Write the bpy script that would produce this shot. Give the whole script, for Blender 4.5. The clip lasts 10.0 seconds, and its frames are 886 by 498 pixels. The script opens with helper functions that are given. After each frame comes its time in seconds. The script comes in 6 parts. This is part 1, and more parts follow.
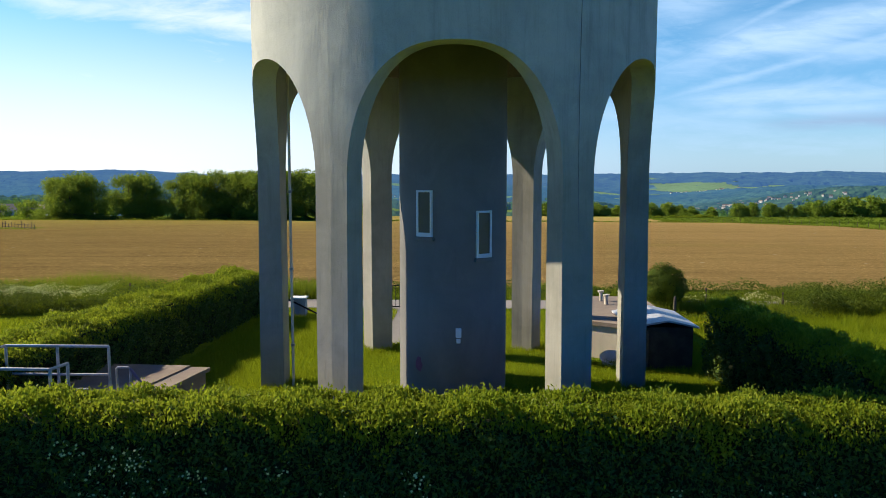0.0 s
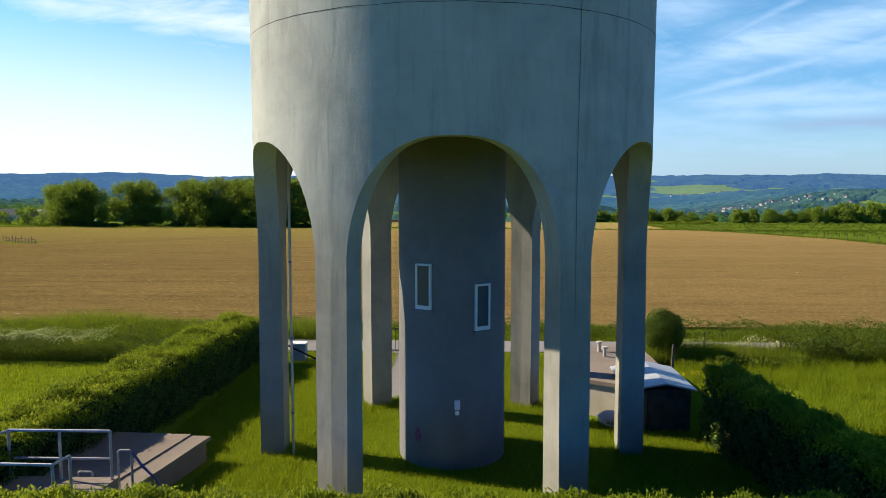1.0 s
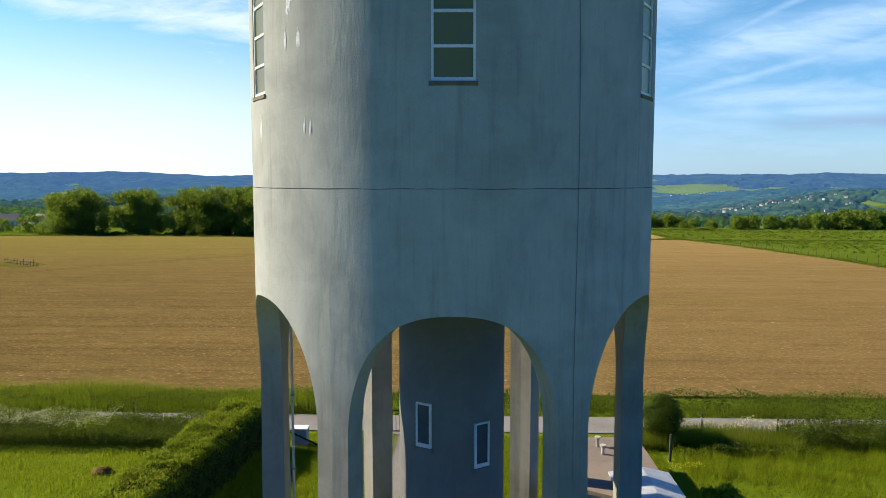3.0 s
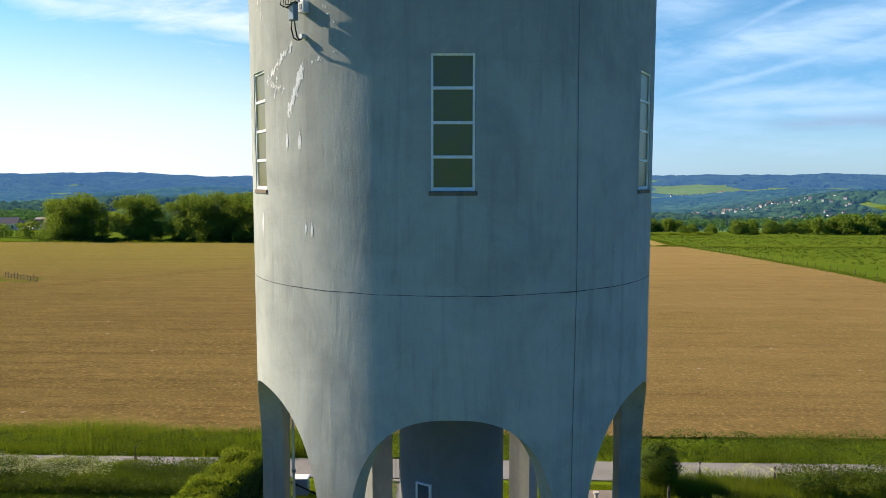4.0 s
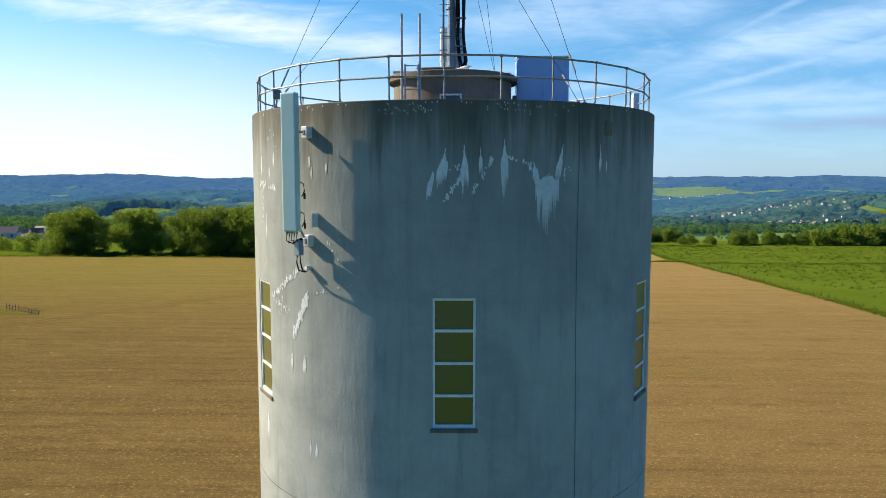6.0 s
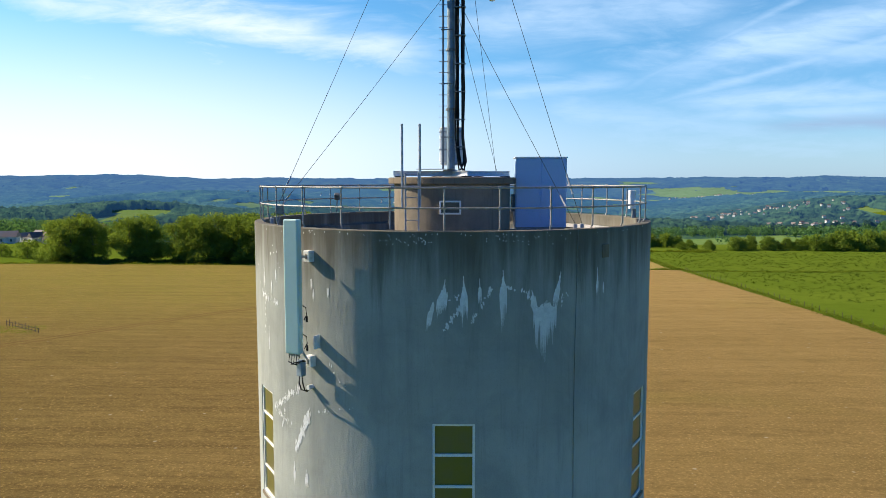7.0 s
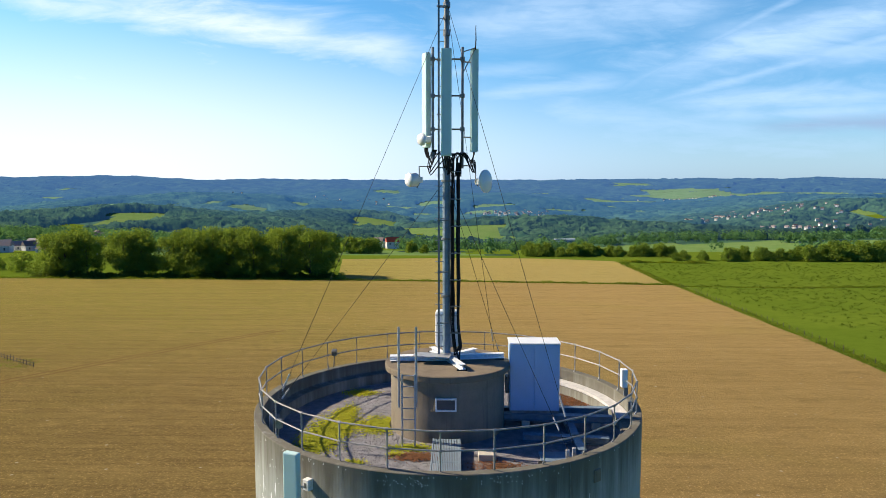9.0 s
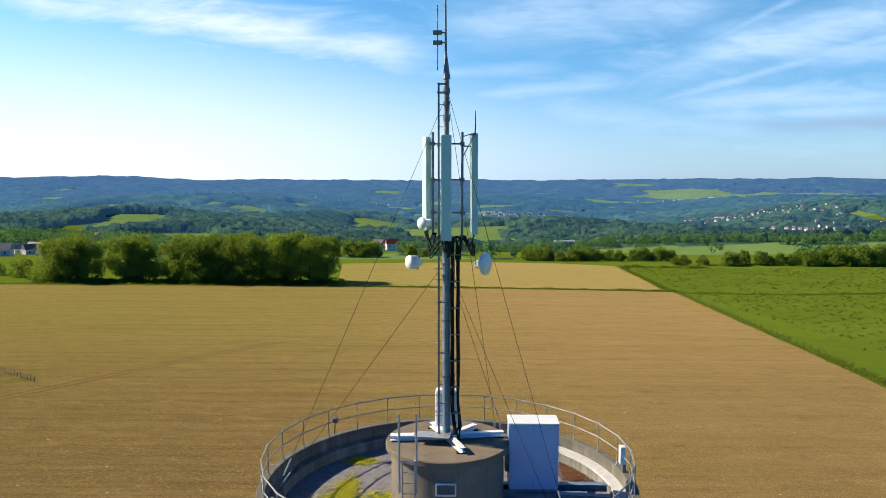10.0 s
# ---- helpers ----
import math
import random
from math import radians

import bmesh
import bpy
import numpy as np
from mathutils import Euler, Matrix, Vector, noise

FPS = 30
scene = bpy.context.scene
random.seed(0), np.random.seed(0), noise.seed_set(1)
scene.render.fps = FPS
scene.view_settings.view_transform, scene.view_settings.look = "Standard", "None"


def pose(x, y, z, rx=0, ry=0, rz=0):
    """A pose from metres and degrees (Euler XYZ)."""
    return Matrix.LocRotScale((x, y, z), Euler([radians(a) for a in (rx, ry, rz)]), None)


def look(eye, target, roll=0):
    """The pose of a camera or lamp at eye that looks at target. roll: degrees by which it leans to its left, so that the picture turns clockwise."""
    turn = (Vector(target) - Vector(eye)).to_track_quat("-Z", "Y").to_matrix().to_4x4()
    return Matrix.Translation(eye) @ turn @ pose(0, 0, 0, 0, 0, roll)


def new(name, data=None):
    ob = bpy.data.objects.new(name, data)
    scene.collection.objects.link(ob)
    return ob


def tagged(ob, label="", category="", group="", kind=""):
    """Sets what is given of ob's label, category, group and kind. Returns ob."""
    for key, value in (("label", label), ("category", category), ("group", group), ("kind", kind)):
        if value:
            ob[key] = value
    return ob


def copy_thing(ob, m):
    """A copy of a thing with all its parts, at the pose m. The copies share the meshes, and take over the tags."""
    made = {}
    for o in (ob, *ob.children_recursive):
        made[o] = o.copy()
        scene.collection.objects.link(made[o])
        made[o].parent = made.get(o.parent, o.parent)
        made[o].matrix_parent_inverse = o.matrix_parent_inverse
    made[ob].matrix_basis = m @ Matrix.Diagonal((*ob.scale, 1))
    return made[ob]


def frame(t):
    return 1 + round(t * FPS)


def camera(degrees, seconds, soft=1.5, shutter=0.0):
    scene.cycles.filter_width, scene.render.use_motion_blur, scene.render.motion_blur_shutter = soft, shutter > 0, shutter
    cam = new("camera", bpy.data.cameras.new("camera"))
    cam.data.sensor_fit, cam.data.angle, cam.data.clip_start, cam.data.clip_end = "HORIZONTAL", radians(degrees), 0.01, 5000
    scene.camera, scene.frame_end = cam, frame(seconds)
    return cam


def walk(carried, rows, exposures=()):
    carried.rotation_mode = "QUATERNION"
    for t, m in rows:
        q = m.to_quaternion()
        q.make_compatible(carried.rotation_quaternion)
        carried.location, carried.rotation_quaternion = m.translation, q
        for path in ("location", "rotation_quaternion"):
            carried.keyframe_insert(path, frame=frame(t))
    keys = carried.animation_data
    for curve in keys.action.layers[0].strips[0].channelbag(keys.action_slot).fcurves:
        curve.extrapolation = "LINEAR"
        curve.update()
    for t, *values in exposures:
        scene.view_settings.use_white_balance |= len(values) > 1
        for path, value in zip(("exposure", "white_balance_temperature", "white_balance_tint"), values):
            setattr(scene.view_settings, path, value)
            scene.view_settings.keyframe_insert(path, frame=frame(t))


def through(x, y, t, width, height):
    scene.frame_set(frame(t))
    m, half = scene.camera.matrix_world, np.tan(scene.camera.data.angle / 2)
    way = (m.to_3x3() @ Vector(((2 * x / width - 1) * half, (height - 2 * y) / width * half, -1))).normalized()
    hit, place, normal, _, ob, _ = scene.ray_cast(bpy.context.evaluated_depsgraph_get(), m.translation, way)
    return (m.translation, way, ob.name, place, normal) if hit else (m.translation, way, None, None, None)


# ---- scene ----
# the camera rises straight up in front of the tower: seconds, x, y, z, yaw, pitch
cam = camera(62.7, 10.0, soft=0.8)
PATH = [
    (0, 0.293, -19.021, 5.552, 1.67, -5.5),
    (0.5, 0.311, -18.993, 6.425, 1.67, -5.41),
    (1, 0.322, -18.991, 7.302, 1.68, -5.33),
    (1.5, 0.329, -18.991, 8.165, 1.7, -5.31),
    (2, 0.335, -18.983, 9.036, 1.73, -5.37),
    (2.5, 0.337, -18.945, 9.917, 1.73, -5.44),
    (4, 0.335, -18.973, 12.911, 1.69, -5.42),
    (4.5, 0.324, -18.98, 14.064, 1.67, -5.38),
    (5, 0.317, -18.944, 15.157, 1.67, -5.35),
    (5.5, 0.311, -18.95, 16.351, 1.66, -5.33),
    (6, 0.3, -18.957, 17.568, 1.65, -5.34),
    (7.5, 0.29, -19.001, 21.36, 1.46, -5.33),
    (8, 0.287, -18.978, 22.6, 1.24, -5.32),
    (8.5, 0.271, -18.954, 23.777, 1.19, -5.32),
    (9, 0.266, -18.924, 24.915, 1.18, -5.31),
    (9.5, 0.269, -18.905, 26.004, 1.17, -5.32),
    (10, 0.267, -18.899, 27.055, 1.18, -5.31),
]
walk(cam, [(t, pose(x, y, z, 90 + pitch, 0, yaw)) for t, x, y, z, yaw, pitch in PATH])
# ---- light ----
SUN_AZ, SUN_EL = 17.0, 32.0  # degrees behind the tower's left side, degrees up
sun_dir = Vector((-math.cos(radians(SUN_AZ)) * math.cos(radians(SUN_EL)), math.sin(radians(SUN_AZ)) * math.cos(radians(SUN_EL)), math.sin(radians(SUN_EL))))
sun = new("sun", bpy.data.lights.new("sun", "SUN"))
sun.data.energy, sun.data.angle, sun.data.color = 5.0, radians(0.6), (1.0, 0.86, 0.63)
sun.matrix_world = look(sun_dir * 100, (0, 0, 0))
scene.view_settings.exposure = 0.78

world = bpy.data.worlds.new("sky")
scene.world = world
world.use_nodes = True


class Nodes:
    """Short hand for node trees."""

    def __init__(self, tree):
        self.tree = tree
        tree.nodes.clear()

    def add(self, kind, **values):
        node = self.tree.nodes.new(kind)
        for key, value in values.items():
            if key in node.inputs:
                self.put(node.inputs[key], value)
        return node

    def put(self, socket, value):
        if isinstance(value, bpy.types.NodeSocket):
            self.tree.links.new(value, socket)
        else:
            socket.default_value = value

    def math(self, op, a, b=0.0, clamp=False):
        node = self.tree.nodes.new("ShaderNodeMath")
        node.operation, node.use_clamp = op, clamp
        self.put(node.inputs[0], a)
        self.put(node.inputs[1], b)
        return node.outputs[0]

    def mix(self, fac, a, b, kind="MIX"):
        node = self.tree.nodes.new("ShaderNodeMix")
        node.data_type, node.blend_type = "RGBA", kind
        self.put(node.inputs[0], fac)
        for socket, value in ((node.inputs[6], a), (node.inputs[7], b)):
            self.put(socket, value if isinstance(value, bpy.types.NodeSocket) else (*value, 1)[:4])
        return node.outputs[2]

    def ramp(self, fac, low, high, a=0.0, b=1.0):
        node = self.tree.nodes.new("ShaderNodeMapRange")
        node.interpolation_type = "SMOOTHSTEP"
        self.put(node.inputs[0], fac)
        for k, value in enumerate((low, high, a, b)):
            self.put(node.inputs[k + 1], value)
        return node.outputs[0]

    def noise(self, vector, scale, detail=4.0, rough=0.55, warp=0.0, stretch=None):
        if stretch:
            m = self.tree.nodes.new("ShaderNodeMapping")
            self.tree.links.new(vector, m.inputs[0])
            m.inputs[3].default_value = stretch
            vector = m.outputs[0]
        node = self.tree.nodes.new("ShaderNodeTexNoise")
        self.tree.links.new(vector, node.inputs["Vector"])
        for key, value in (("Scale", scale), ("Detail", detail), ("Roughness", rough), ("Distortion", warp)):
            node.inputs[key].default_value = value
        return node.outputs[0]

    def split(self, vector):
        node = self.tree.nodes.new("ShaderNodeSeparateXYZ")
        self.tree.links.new(vector, node.inputs[0])
        return node.outputs


# sky with thin wind-drawn clouds
w = Nodes(world.node_tree)
sky = w.add("ShaderNodeTexSky")
sky.sky_type, sky.sun_disc = "NISHITA", False
sky.sun_elevation, sky.sun_rotation = radians(SUN_EL), math.atan2(sun_dir.x, sun_dir.y)
sky.altitude, sky.air_density, sky.dust_density, sky.ozone_density = 200, 1.0, 0.6, 2.0
way = w.add("ShaderNodeTexCoord").outputs["Generated"]
dx, dy, dz = w.split(way)
ahead = w.math("MAXIMUM", dy, 0.05)
az = w.math("DIVIDE", dx, ahead)
el = w.math("DIVIDE", dz, ahead)
flat = w.add("ShaderNodeCombineXYZ", X=az, Y=el).outputs[0]
wisp = w.noise(flat, 9.0, 7.0, 0.62, 0.6, (0.55, 2.2, 1))
fine = w.noise(flat, 30.0, 5.0, 0.6, 0.4, (0.5, 2.4, 1))


def streak(x0, y0, x1, y1, half, power):
    """A drawn-out cloud between two points of the sky (sideways, upward; both over the distance ahead)."""
    length = math.hypot(x1 - x0, y1 - y0)
    ux, uy = (x1 - x0) / length, (y1 - y0) / length
    px = w.math("SUBTRACT", az, x0)
    py = w.math("SUBTRACT", el, y0)
    along = w.math("ADD", w.math("MULTIPLY", px, ux), w.math("MULTIPLY", py, uy))
    across = w.math("ABSOLUTE", w.math("SUBTRACT", w.math("MULTIPLY", py, ux), w.math("MULTIPLY", px, uy)))
    across = w.math("ADD", across, w.math("MULTIPLY", w.math("SUBTRACT", wisp, 0.5), 2.6 * half))
    body = w.ramp(across, half * 1.4, -half * 0.3)
    ends = w.math("MULTIPLY", w.ramp(along, -0.05, 0.12 * length + 0.03), w.ramp(along, length + 0.05, 0.75 * length))
    return w.math("MULTIPLY", w.math("MULTIPLY", body, ends), power)


cloud = w.math("MULTIPLY", w.ramp(wisp, 0.46, 0.78), 0.5)
for item in (
    (-0.48, 0.235, -0.02, 0.165, 0.035, 1.0), (-0.62, 0.245, -0.40, 0.225, 0.025, 0.7), (-0.56, 0.155, -0.36, 0.085, 0.014, 0.6),
    (-0.70, 0.06, -0.1, 0.05, 0.075, 0.8), (0.66, 0.25, 0.24, 0.14, 0.032, 1.0), (0.60, 0.115, 0.28, 0.105, 0.02, 0.9), (0.70, 0.19, 0.42, 0.16, 0.02, 0.7),
    (-0.05, 0.145, 0.12, 0.15, 0.012, 0.5), (0.08, 0.10, 0.45, 0.06, 0.03, 0.55), (0.05, 0.24, 0.2, 0.235, 0.02, 0.6), (0.3, 0.19, 0.7, 0.24, 0.03, 0.5), (-0.02, 0.21, 0.38, 0.235, 0.04, 0.7), (0.02, 0.115, 0.22, 0.135, 0.015, 0.6),
    (0.26, 0.105, 0.66, 0.215, 0.010, 0.75), (0.22, 0.125, 0.56, 0.30, 0.009, 0.6), (0.40, 0.20, 0.72, 0.262, 0.016, 0.8), (0.30, 0.085, 0.66, 0.10, 0.016, 0.7), (0.10, 0.05, 0.62, 0.045, 0.03, 0.5),
):
    cloud = w.math("MAXIMUM", cloud, streak(*item))
cloud = w.math("MULTIPLY", cloud, w.ramp(fine, 0.2, 0.65, 0.55, 1.0))
cloud = w.math("MULTIPLY", cloud, w.ramp(dy, 0.0, 0.3, 0.0, 0.9), True)
veil = w.math("MULTIPLY", w.ramp(dz, w.ramp(dx, 0.5, -0.45, 0.10, 0.25), 0.0, 0.0, w.ramp(dx, 0.45, -0.2, 0.36, 0.9)), w.ramp(dy, -0.3, 0.4, 0.12, 1.0))
cloud = w.math("MAXIMUM", cloud, veil)
white = w.mix(w.ramp(dx, 0.3, -0.5), (7.4, 10.4, 14.2), (13.2, 14.2, 14.9))
rim = w.math("MULTIPLY", w.ramp(dz, 0.62, 0.28, 0.5, 1.5), w.ramp(dy, 0.1, -0.5, 1.0, 0.75))
deep = w.math("MAXIMUM", w.ramp(dz, 0.25, 0.6), w.ramp(dy, 0.15, -0.4))
blue = w.mix(1.0, sky.outputs[0], w.mix(deep, w.mix(w.ramp(dz, 0.22, 0.03), (0.54, 1.06, 1.35), (0.68, 1.0, 1.42)), (0.04, 0.78, 2.02)), "MULTIPLY")
blue = w.mix(1.0, blue, w.add("ShaderNodeCombineXYZ", X=rim, Y=rim, Z=rim).outputs[0], "MULTIPLY")
tone = w.mix(cloud, blue, white)
tone = w.mix(w.math("MULTIPLY", streak(0.42, 0.074, 0.68, 0.082, 0.011, 0.7), w.ramp(dy, 0.0, 0.3)), tone, (4.6, 6.0, 9.0))
back = w.add("ShaderNodeBackground", Color=tone, Strength=0.048)
out = w.add("ShaderNodeOutputWorld")
w.tree.links.new(back.outputs[0], out.inputs[0])


# ---- materials ----
def material(name):
    m = bpy.data.materials.new(name)
    m.use_nodes = True
    n = Nodes(m.node_tree)
    shader = n.add("ShaderNodeBsdfPrincipled")
    n.tree.links.new(shader.outputs[0], n.add("ShaderNodeOutputMaterial").inputs[0])
    return m, n, shader


def relief(n, shader, height, strength, distance=0.02):
    bump = n.add("ShaderNodeBump", Height=height, Strength=strength, Distance=distance)
    n.tree.links.new(bump.outputs[0], shader.inputs["Normal"])


def plain(name, a, b, scale=6.0, rough=0.6, metal=0.0, bump=0.15, coat=0.0, spread=0.12, speck=0.35):
    """A surface of two tones with grain, stains and a slight change from piece to piece."""
    m, n, s = material(name)
    where = n.add("ShaderNodeTexCoord").outputs["Object"]
    big, small = n.noise(where, scale), n.noise(where, scale * 9, 3.0)
    tone = n.mix(n.ramp(big, 0.3, 0.7), a, b)
    tone = n.mix(n.math("MULTIPLY", n.ramp(small, 0.45, 0.75), speck), tone, tuple(c * 0.6 for c in b))
    piece = n.add("ShaderNodeObjectInfo").outputs["Random"]
    value = n.math("ADD", n.math("MULTIPLY", piece, spread), 1 - spread / 2)
    tone = n.mix(1.0, tone, n.add("ShaderNodeCombineXYZ", X=value, Y=value, Z=value).outputs[0], "MULTIPLY")
    n.put(s.inputs["Base Color"], tone)
    n.put(s.inputs["Roughness"], n.math("ADD", n.math("MULTIPLY", small, 0.2), rough - 0.1, True))
    s.inputs["Metallic"].default_value = metal
    s.inputs["Specular IOR Level"].default_value = 0.5 if metal or rough < 0.7 else 0.15
    s.inputs["Coat Weight"].default_value = coat
    relief(n, s, small, bump)
    return m


def concrete(name, a, b, dark, top=None, streaks=1.0):
    """Rendered concrete with upright rain streaks, mottling and, at the rim, a band of dark growth."""
    m, n, s = material(name)
    where = n.add("ShaderNodeTexCoord").outputs["Object"]
    big = n.noise(where, 0.55, 5.0, 0.6, 0.5)
    run = n.noise(where, 1.5, 6.0, 0.65, 0.3, (2.2, 2.2, 0.16))
    thin = n.noise(where, 6.0, 4.0, 0.6, 0.2, (2.6, 2.6, 0.12))
    grain = n.noise(where, 38.0, 3.0, 0.6)
    lumps = n.noise(where, 3.5, 4.0, 0.5, 0.4, (1, 1, 0.35))
    trowel = n.noise(where, 5.0, 4.0, 0.6, 0.2, (2.4, 2.4, 0.3))
    cloudy = n.noise(where, 1.1, 7.0, 0.7, 1.2, (1, 1, 0.7))
    lift_mark = n.noise(where, 0.9, 5.0, 0.6, 0.3, (0.35, 0.35, 2.2))
    tone = n.mix(n.ramp(big, 0.3, 0.7), a, b)
    tone = n.mix(n.ramp(cloudy, 0.5, 0.68, 0.0, 0.16), tone, dark)
    tone = n.mix(n.ramp(cloudy, 0.47, 0.33, 0.0, 0.2), tone, tuple(min(1, c * 1.25) for c in a))
    tone = n.mix(n.ramp(lift_mark, 0.54, 0.7, 0.0, 0.09), tone, dark)
    tone = n.mix(n.math("MULTIPLY", n.ramp(run, 0.5, 0.78), 0.42 * streaks), tone, dark)
    tone = n.mix(n.math("MULTIPLY", n.ramp(thin, 0.55, 0.8), 0.25 * streaks), tone, dark)
    tone = n.mix(n.math("MULTIPLY", n.ramp(run, 0.42, 0.2), 0.25 * streaks), tone, tuple(min(1, c * 1.35) for c in a))
    if top:
        # brown-grey tint on the legs, darkened to stand in for dim light low down
        leg_shade = n.ramp(n.math("ADD", n.split(n.add("ShaderNodeNewGeometry").outputs["Position"])[2], n.math("MULTIPLY", lumps, 1.4)), 8.3, 5.6)
        tone = n.mix(leg_shade, tone, n.mix(1.0, tone, (0.74, 0.69, 0.64), "MULTIPLY"))
        height = n.split(n.add("ShaderNodeNewGeometry").outputs["Position"])[2]
        edge = n.math("ADD", height, n.math("MULTIPLY", n.math("SUBTRACT", run, 0.5), 2.6))
        tone = n.mix(n.ramp(edge, top - 7.0, top - 1.0, 0.0, 0.34), tone, dark)
        tone = n.mix(n.ramp(edge, top - 1.5, top + 0.15, 0.0, 0.85), tone, (0.10, 0.085, 0.06))
    tone = n.mix(n.math("MULTIPLY", n.ramp(grain, 0.5, 0.8), 0.3), tone, dark)
    n.put(s.inputs["Base Color"], tone)
    s.inputs["Roughness"].default_value = 0.9
    s.inputs["Specular IOR Level"].default_value = 0.25
    relief(n, s, n.math("ADD", n.math("ADD", n.math("MULTIPLY", lumps, 0.8), n.math("MULTIPLY", trowel, 0.28)), n.math("MULTIPLY", grain, 0.3)), 0.5, 0.03)
    return m


def leafy(name, a, b, c, gloss=0.45, through=0.25, shine=(0.26, 0.36, 0.012)):
    """Leaves: each its own tone; light comes through them."""
    m, n, s = material(name)
    one = n.add("ShaderNodeNewGeometry")
    where = one.outputs["Position"]
    tone = n.mix(one.outputs["Random Per Island"], a, b)
    tone = n.mix(n.ramp(n.noise(where, 0.35, 3.0), 0.42, 0.68), tone, c)
    n.put(s.inputs["Base Color"], tone)
    s.inputs["Roughness"].default_value = gloss
    s.inputs["Specular IOR Level"].default_value = 0.06
    glow = n.add("ShaderNodeBsdfTranslucent", Color=n.mix(0.5, tone, shine))
    both = n.add("ShaderNodeMixShader", Fac=through)
    n.tree.links.new(s.outputs[0], both.inputs[1])
    n.tree.links.new(glow.outputs[0], both.inputs[2])
    outs = [k for k in n.tree.nodes if k.bl_idname == "ShaderNodeOutputMaterial"][0]
    n.tree.links.new(both.outputs[0], outs.inputs[0])
    return m


TOWER = concrete("tower_concrete", (0.435, 0.45, 0.42), (0.322, 0.338, 0.32), (0.155, 0.164, 0.152), 19.1)
# darker than the tower's concrete, to carry the shade below the tank
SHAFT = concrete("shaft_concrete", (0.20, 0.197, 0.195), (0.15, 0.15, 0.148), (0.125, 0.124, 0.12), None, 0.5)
DRUM = concrete("roof_concrete", (0.215, 0.172, 0.122), (0.15, 0.118, 0.086), (0.07, 0.06, 0.045), None, 1.4)
HATCH = concrete("hatch_concrete", (0.25, 0.21, 0.16), (0.17, 0.14, 0.104), (0.075, 0.066, 0.05), None, 1.6)
SLAB = concrete("slab_concrete", (0.25, 0.205, 0.17), (0.20, 0.165, 0.14), (0.11, 0.09, 0.08), None, 0.5)
PALE = concrete("pale_concrete", (0.55, 0.50, 0.42), (0.48, 0.43, 0.36), (0.30, 0.26, 0.2), None, 0.6)
LITLEDGE = plain("lit_ledge_tone", (0.58, 0.565, 0.57), (0.46, 0.45, 0.455), 5, 0.85)
JOINT = plain("joint_dirt", (0.05, 0.045, 0.04), (0.09, 0.08, 0.07), 4, 0.9)
LIME = plain("limescale", (0.80, 0.81, 0.81), (0.64, 0.65, 0.66), 7, 0.85)
WHITE = plain("white_paint", (0.78, 0.79, 0.80), (0.73, 0.74, 0.75), 3, 0.4, 0, 0.03, 0, 0.06, 0.06)
FRAME = plain("window_frame_paint", (0.84, 0.84, 0.82), (0.74, 0.74, 0.72), 5, 0.6, 0, 0.1)
GALV = plain("galvanised_steel", (0.46, 0.47, 0.48), (0.32, 0.33, 0.34), 8, 0.5, 0.35, 0.1)
STEEL = plain("dull_grey_steel", (0.24, 0.25, 0.26), (0.15, 0.155, 0.16), 7, 0.5, 0.6, 0.15)
BLACK = plain("black_cable", (0.012, 0.012, 0.013), (0.025, 0.025, 0.025), 9, 0.8)
CABINET = plain("pale_blue_paint", (0.32, 0.48, 0.70), (0.30, 0.455, 0.67), 2, 0.3, 0, 0.0, 0.0, 0.05, 0.02)
POLE = plain("blue_grey_steel", (0.20, 0.275, 0.35), (0.15, 0.205, 0.265), 6, 0.5, 0.2, 0.1)
MINT = plain("antenna_shell", (0.50, 0.68, 0.66), (0.47, 0.65, 0.63), 2, 0.45, 0, 0.02, 0, 0.06, 0.05)
ZINC = plain("bright_zinc", (0.80, 0.81, 0.82), (0.64, 0.65, 0.67), 14, 0.45, 0.0, 0.1)
RAIL = plain("dull_zinc_rail", (0.36, 0.35, 0.345), (0.24, 0.232, 0.226), 9, 0.55, 0.3, 0.1)
RUST = plain("rusty_iron", (0.16, 0.09, 0.06), (0.24, 0.15, 0.10), 9, 0.85)
WOOD = plain("weathered_wood", (0.13, 0.105, 0.08), (0.08, 0.066, 0.055), 12, 0.85)
BLUEGREY = plain("blue_grey_box", (0.24, 0.30, 0.36), (0.20, 0.25, 0.30), 5, 0.5)
SHEET = plain("sheet_roofing", (0.50, 0.52, 0.56), (0.36, 0.38, 0.42), 2.5, 0.4, 0.2)
DARKWALL = plain("tarred_wall", (0.07, 0.065, 0.06), (0.045, 0.04, 0.04), 3, 0.85)
PURPLE = plain("purple_spray_paint", (0.20, 0.06, 0.13), (0.15, 0.05, 0.11), 9, 0.6)
GRAVEL = plain("roof_gravel", (0.265, 0.255, 0.272), (0.185, 0.178, 0.19), 5, 0.95, 0, 0.8)
SEDGE = plain("red_brown_growth", (0.22, 0.09, 0.04), (0.16, 0.08, 0.04), 9, 0.95)
TILE = plain("house_roof", (0.22, 0.17, 0.15), (0.18, 0.17, 0.185), 0.2, 0.8, 0, 0.1, 0, 0.9)
REDTILE = plain("red_roof", (0.42, 0.08, 0.045), (0.34, 0.07, 0.04), 0.2, 0.8)
PLASTER = plain("house_plaster", (0.78, 0.76, 0.72), (0.58, 0.55, 0.51), 0.3, 0.8, 0, 0.1, 0, 0.3)
BARK = plain("bark", (0.10, 0.08, 0.06), (0.06, 0.05, 0.04), 3, 0.95, 0, 0.5)
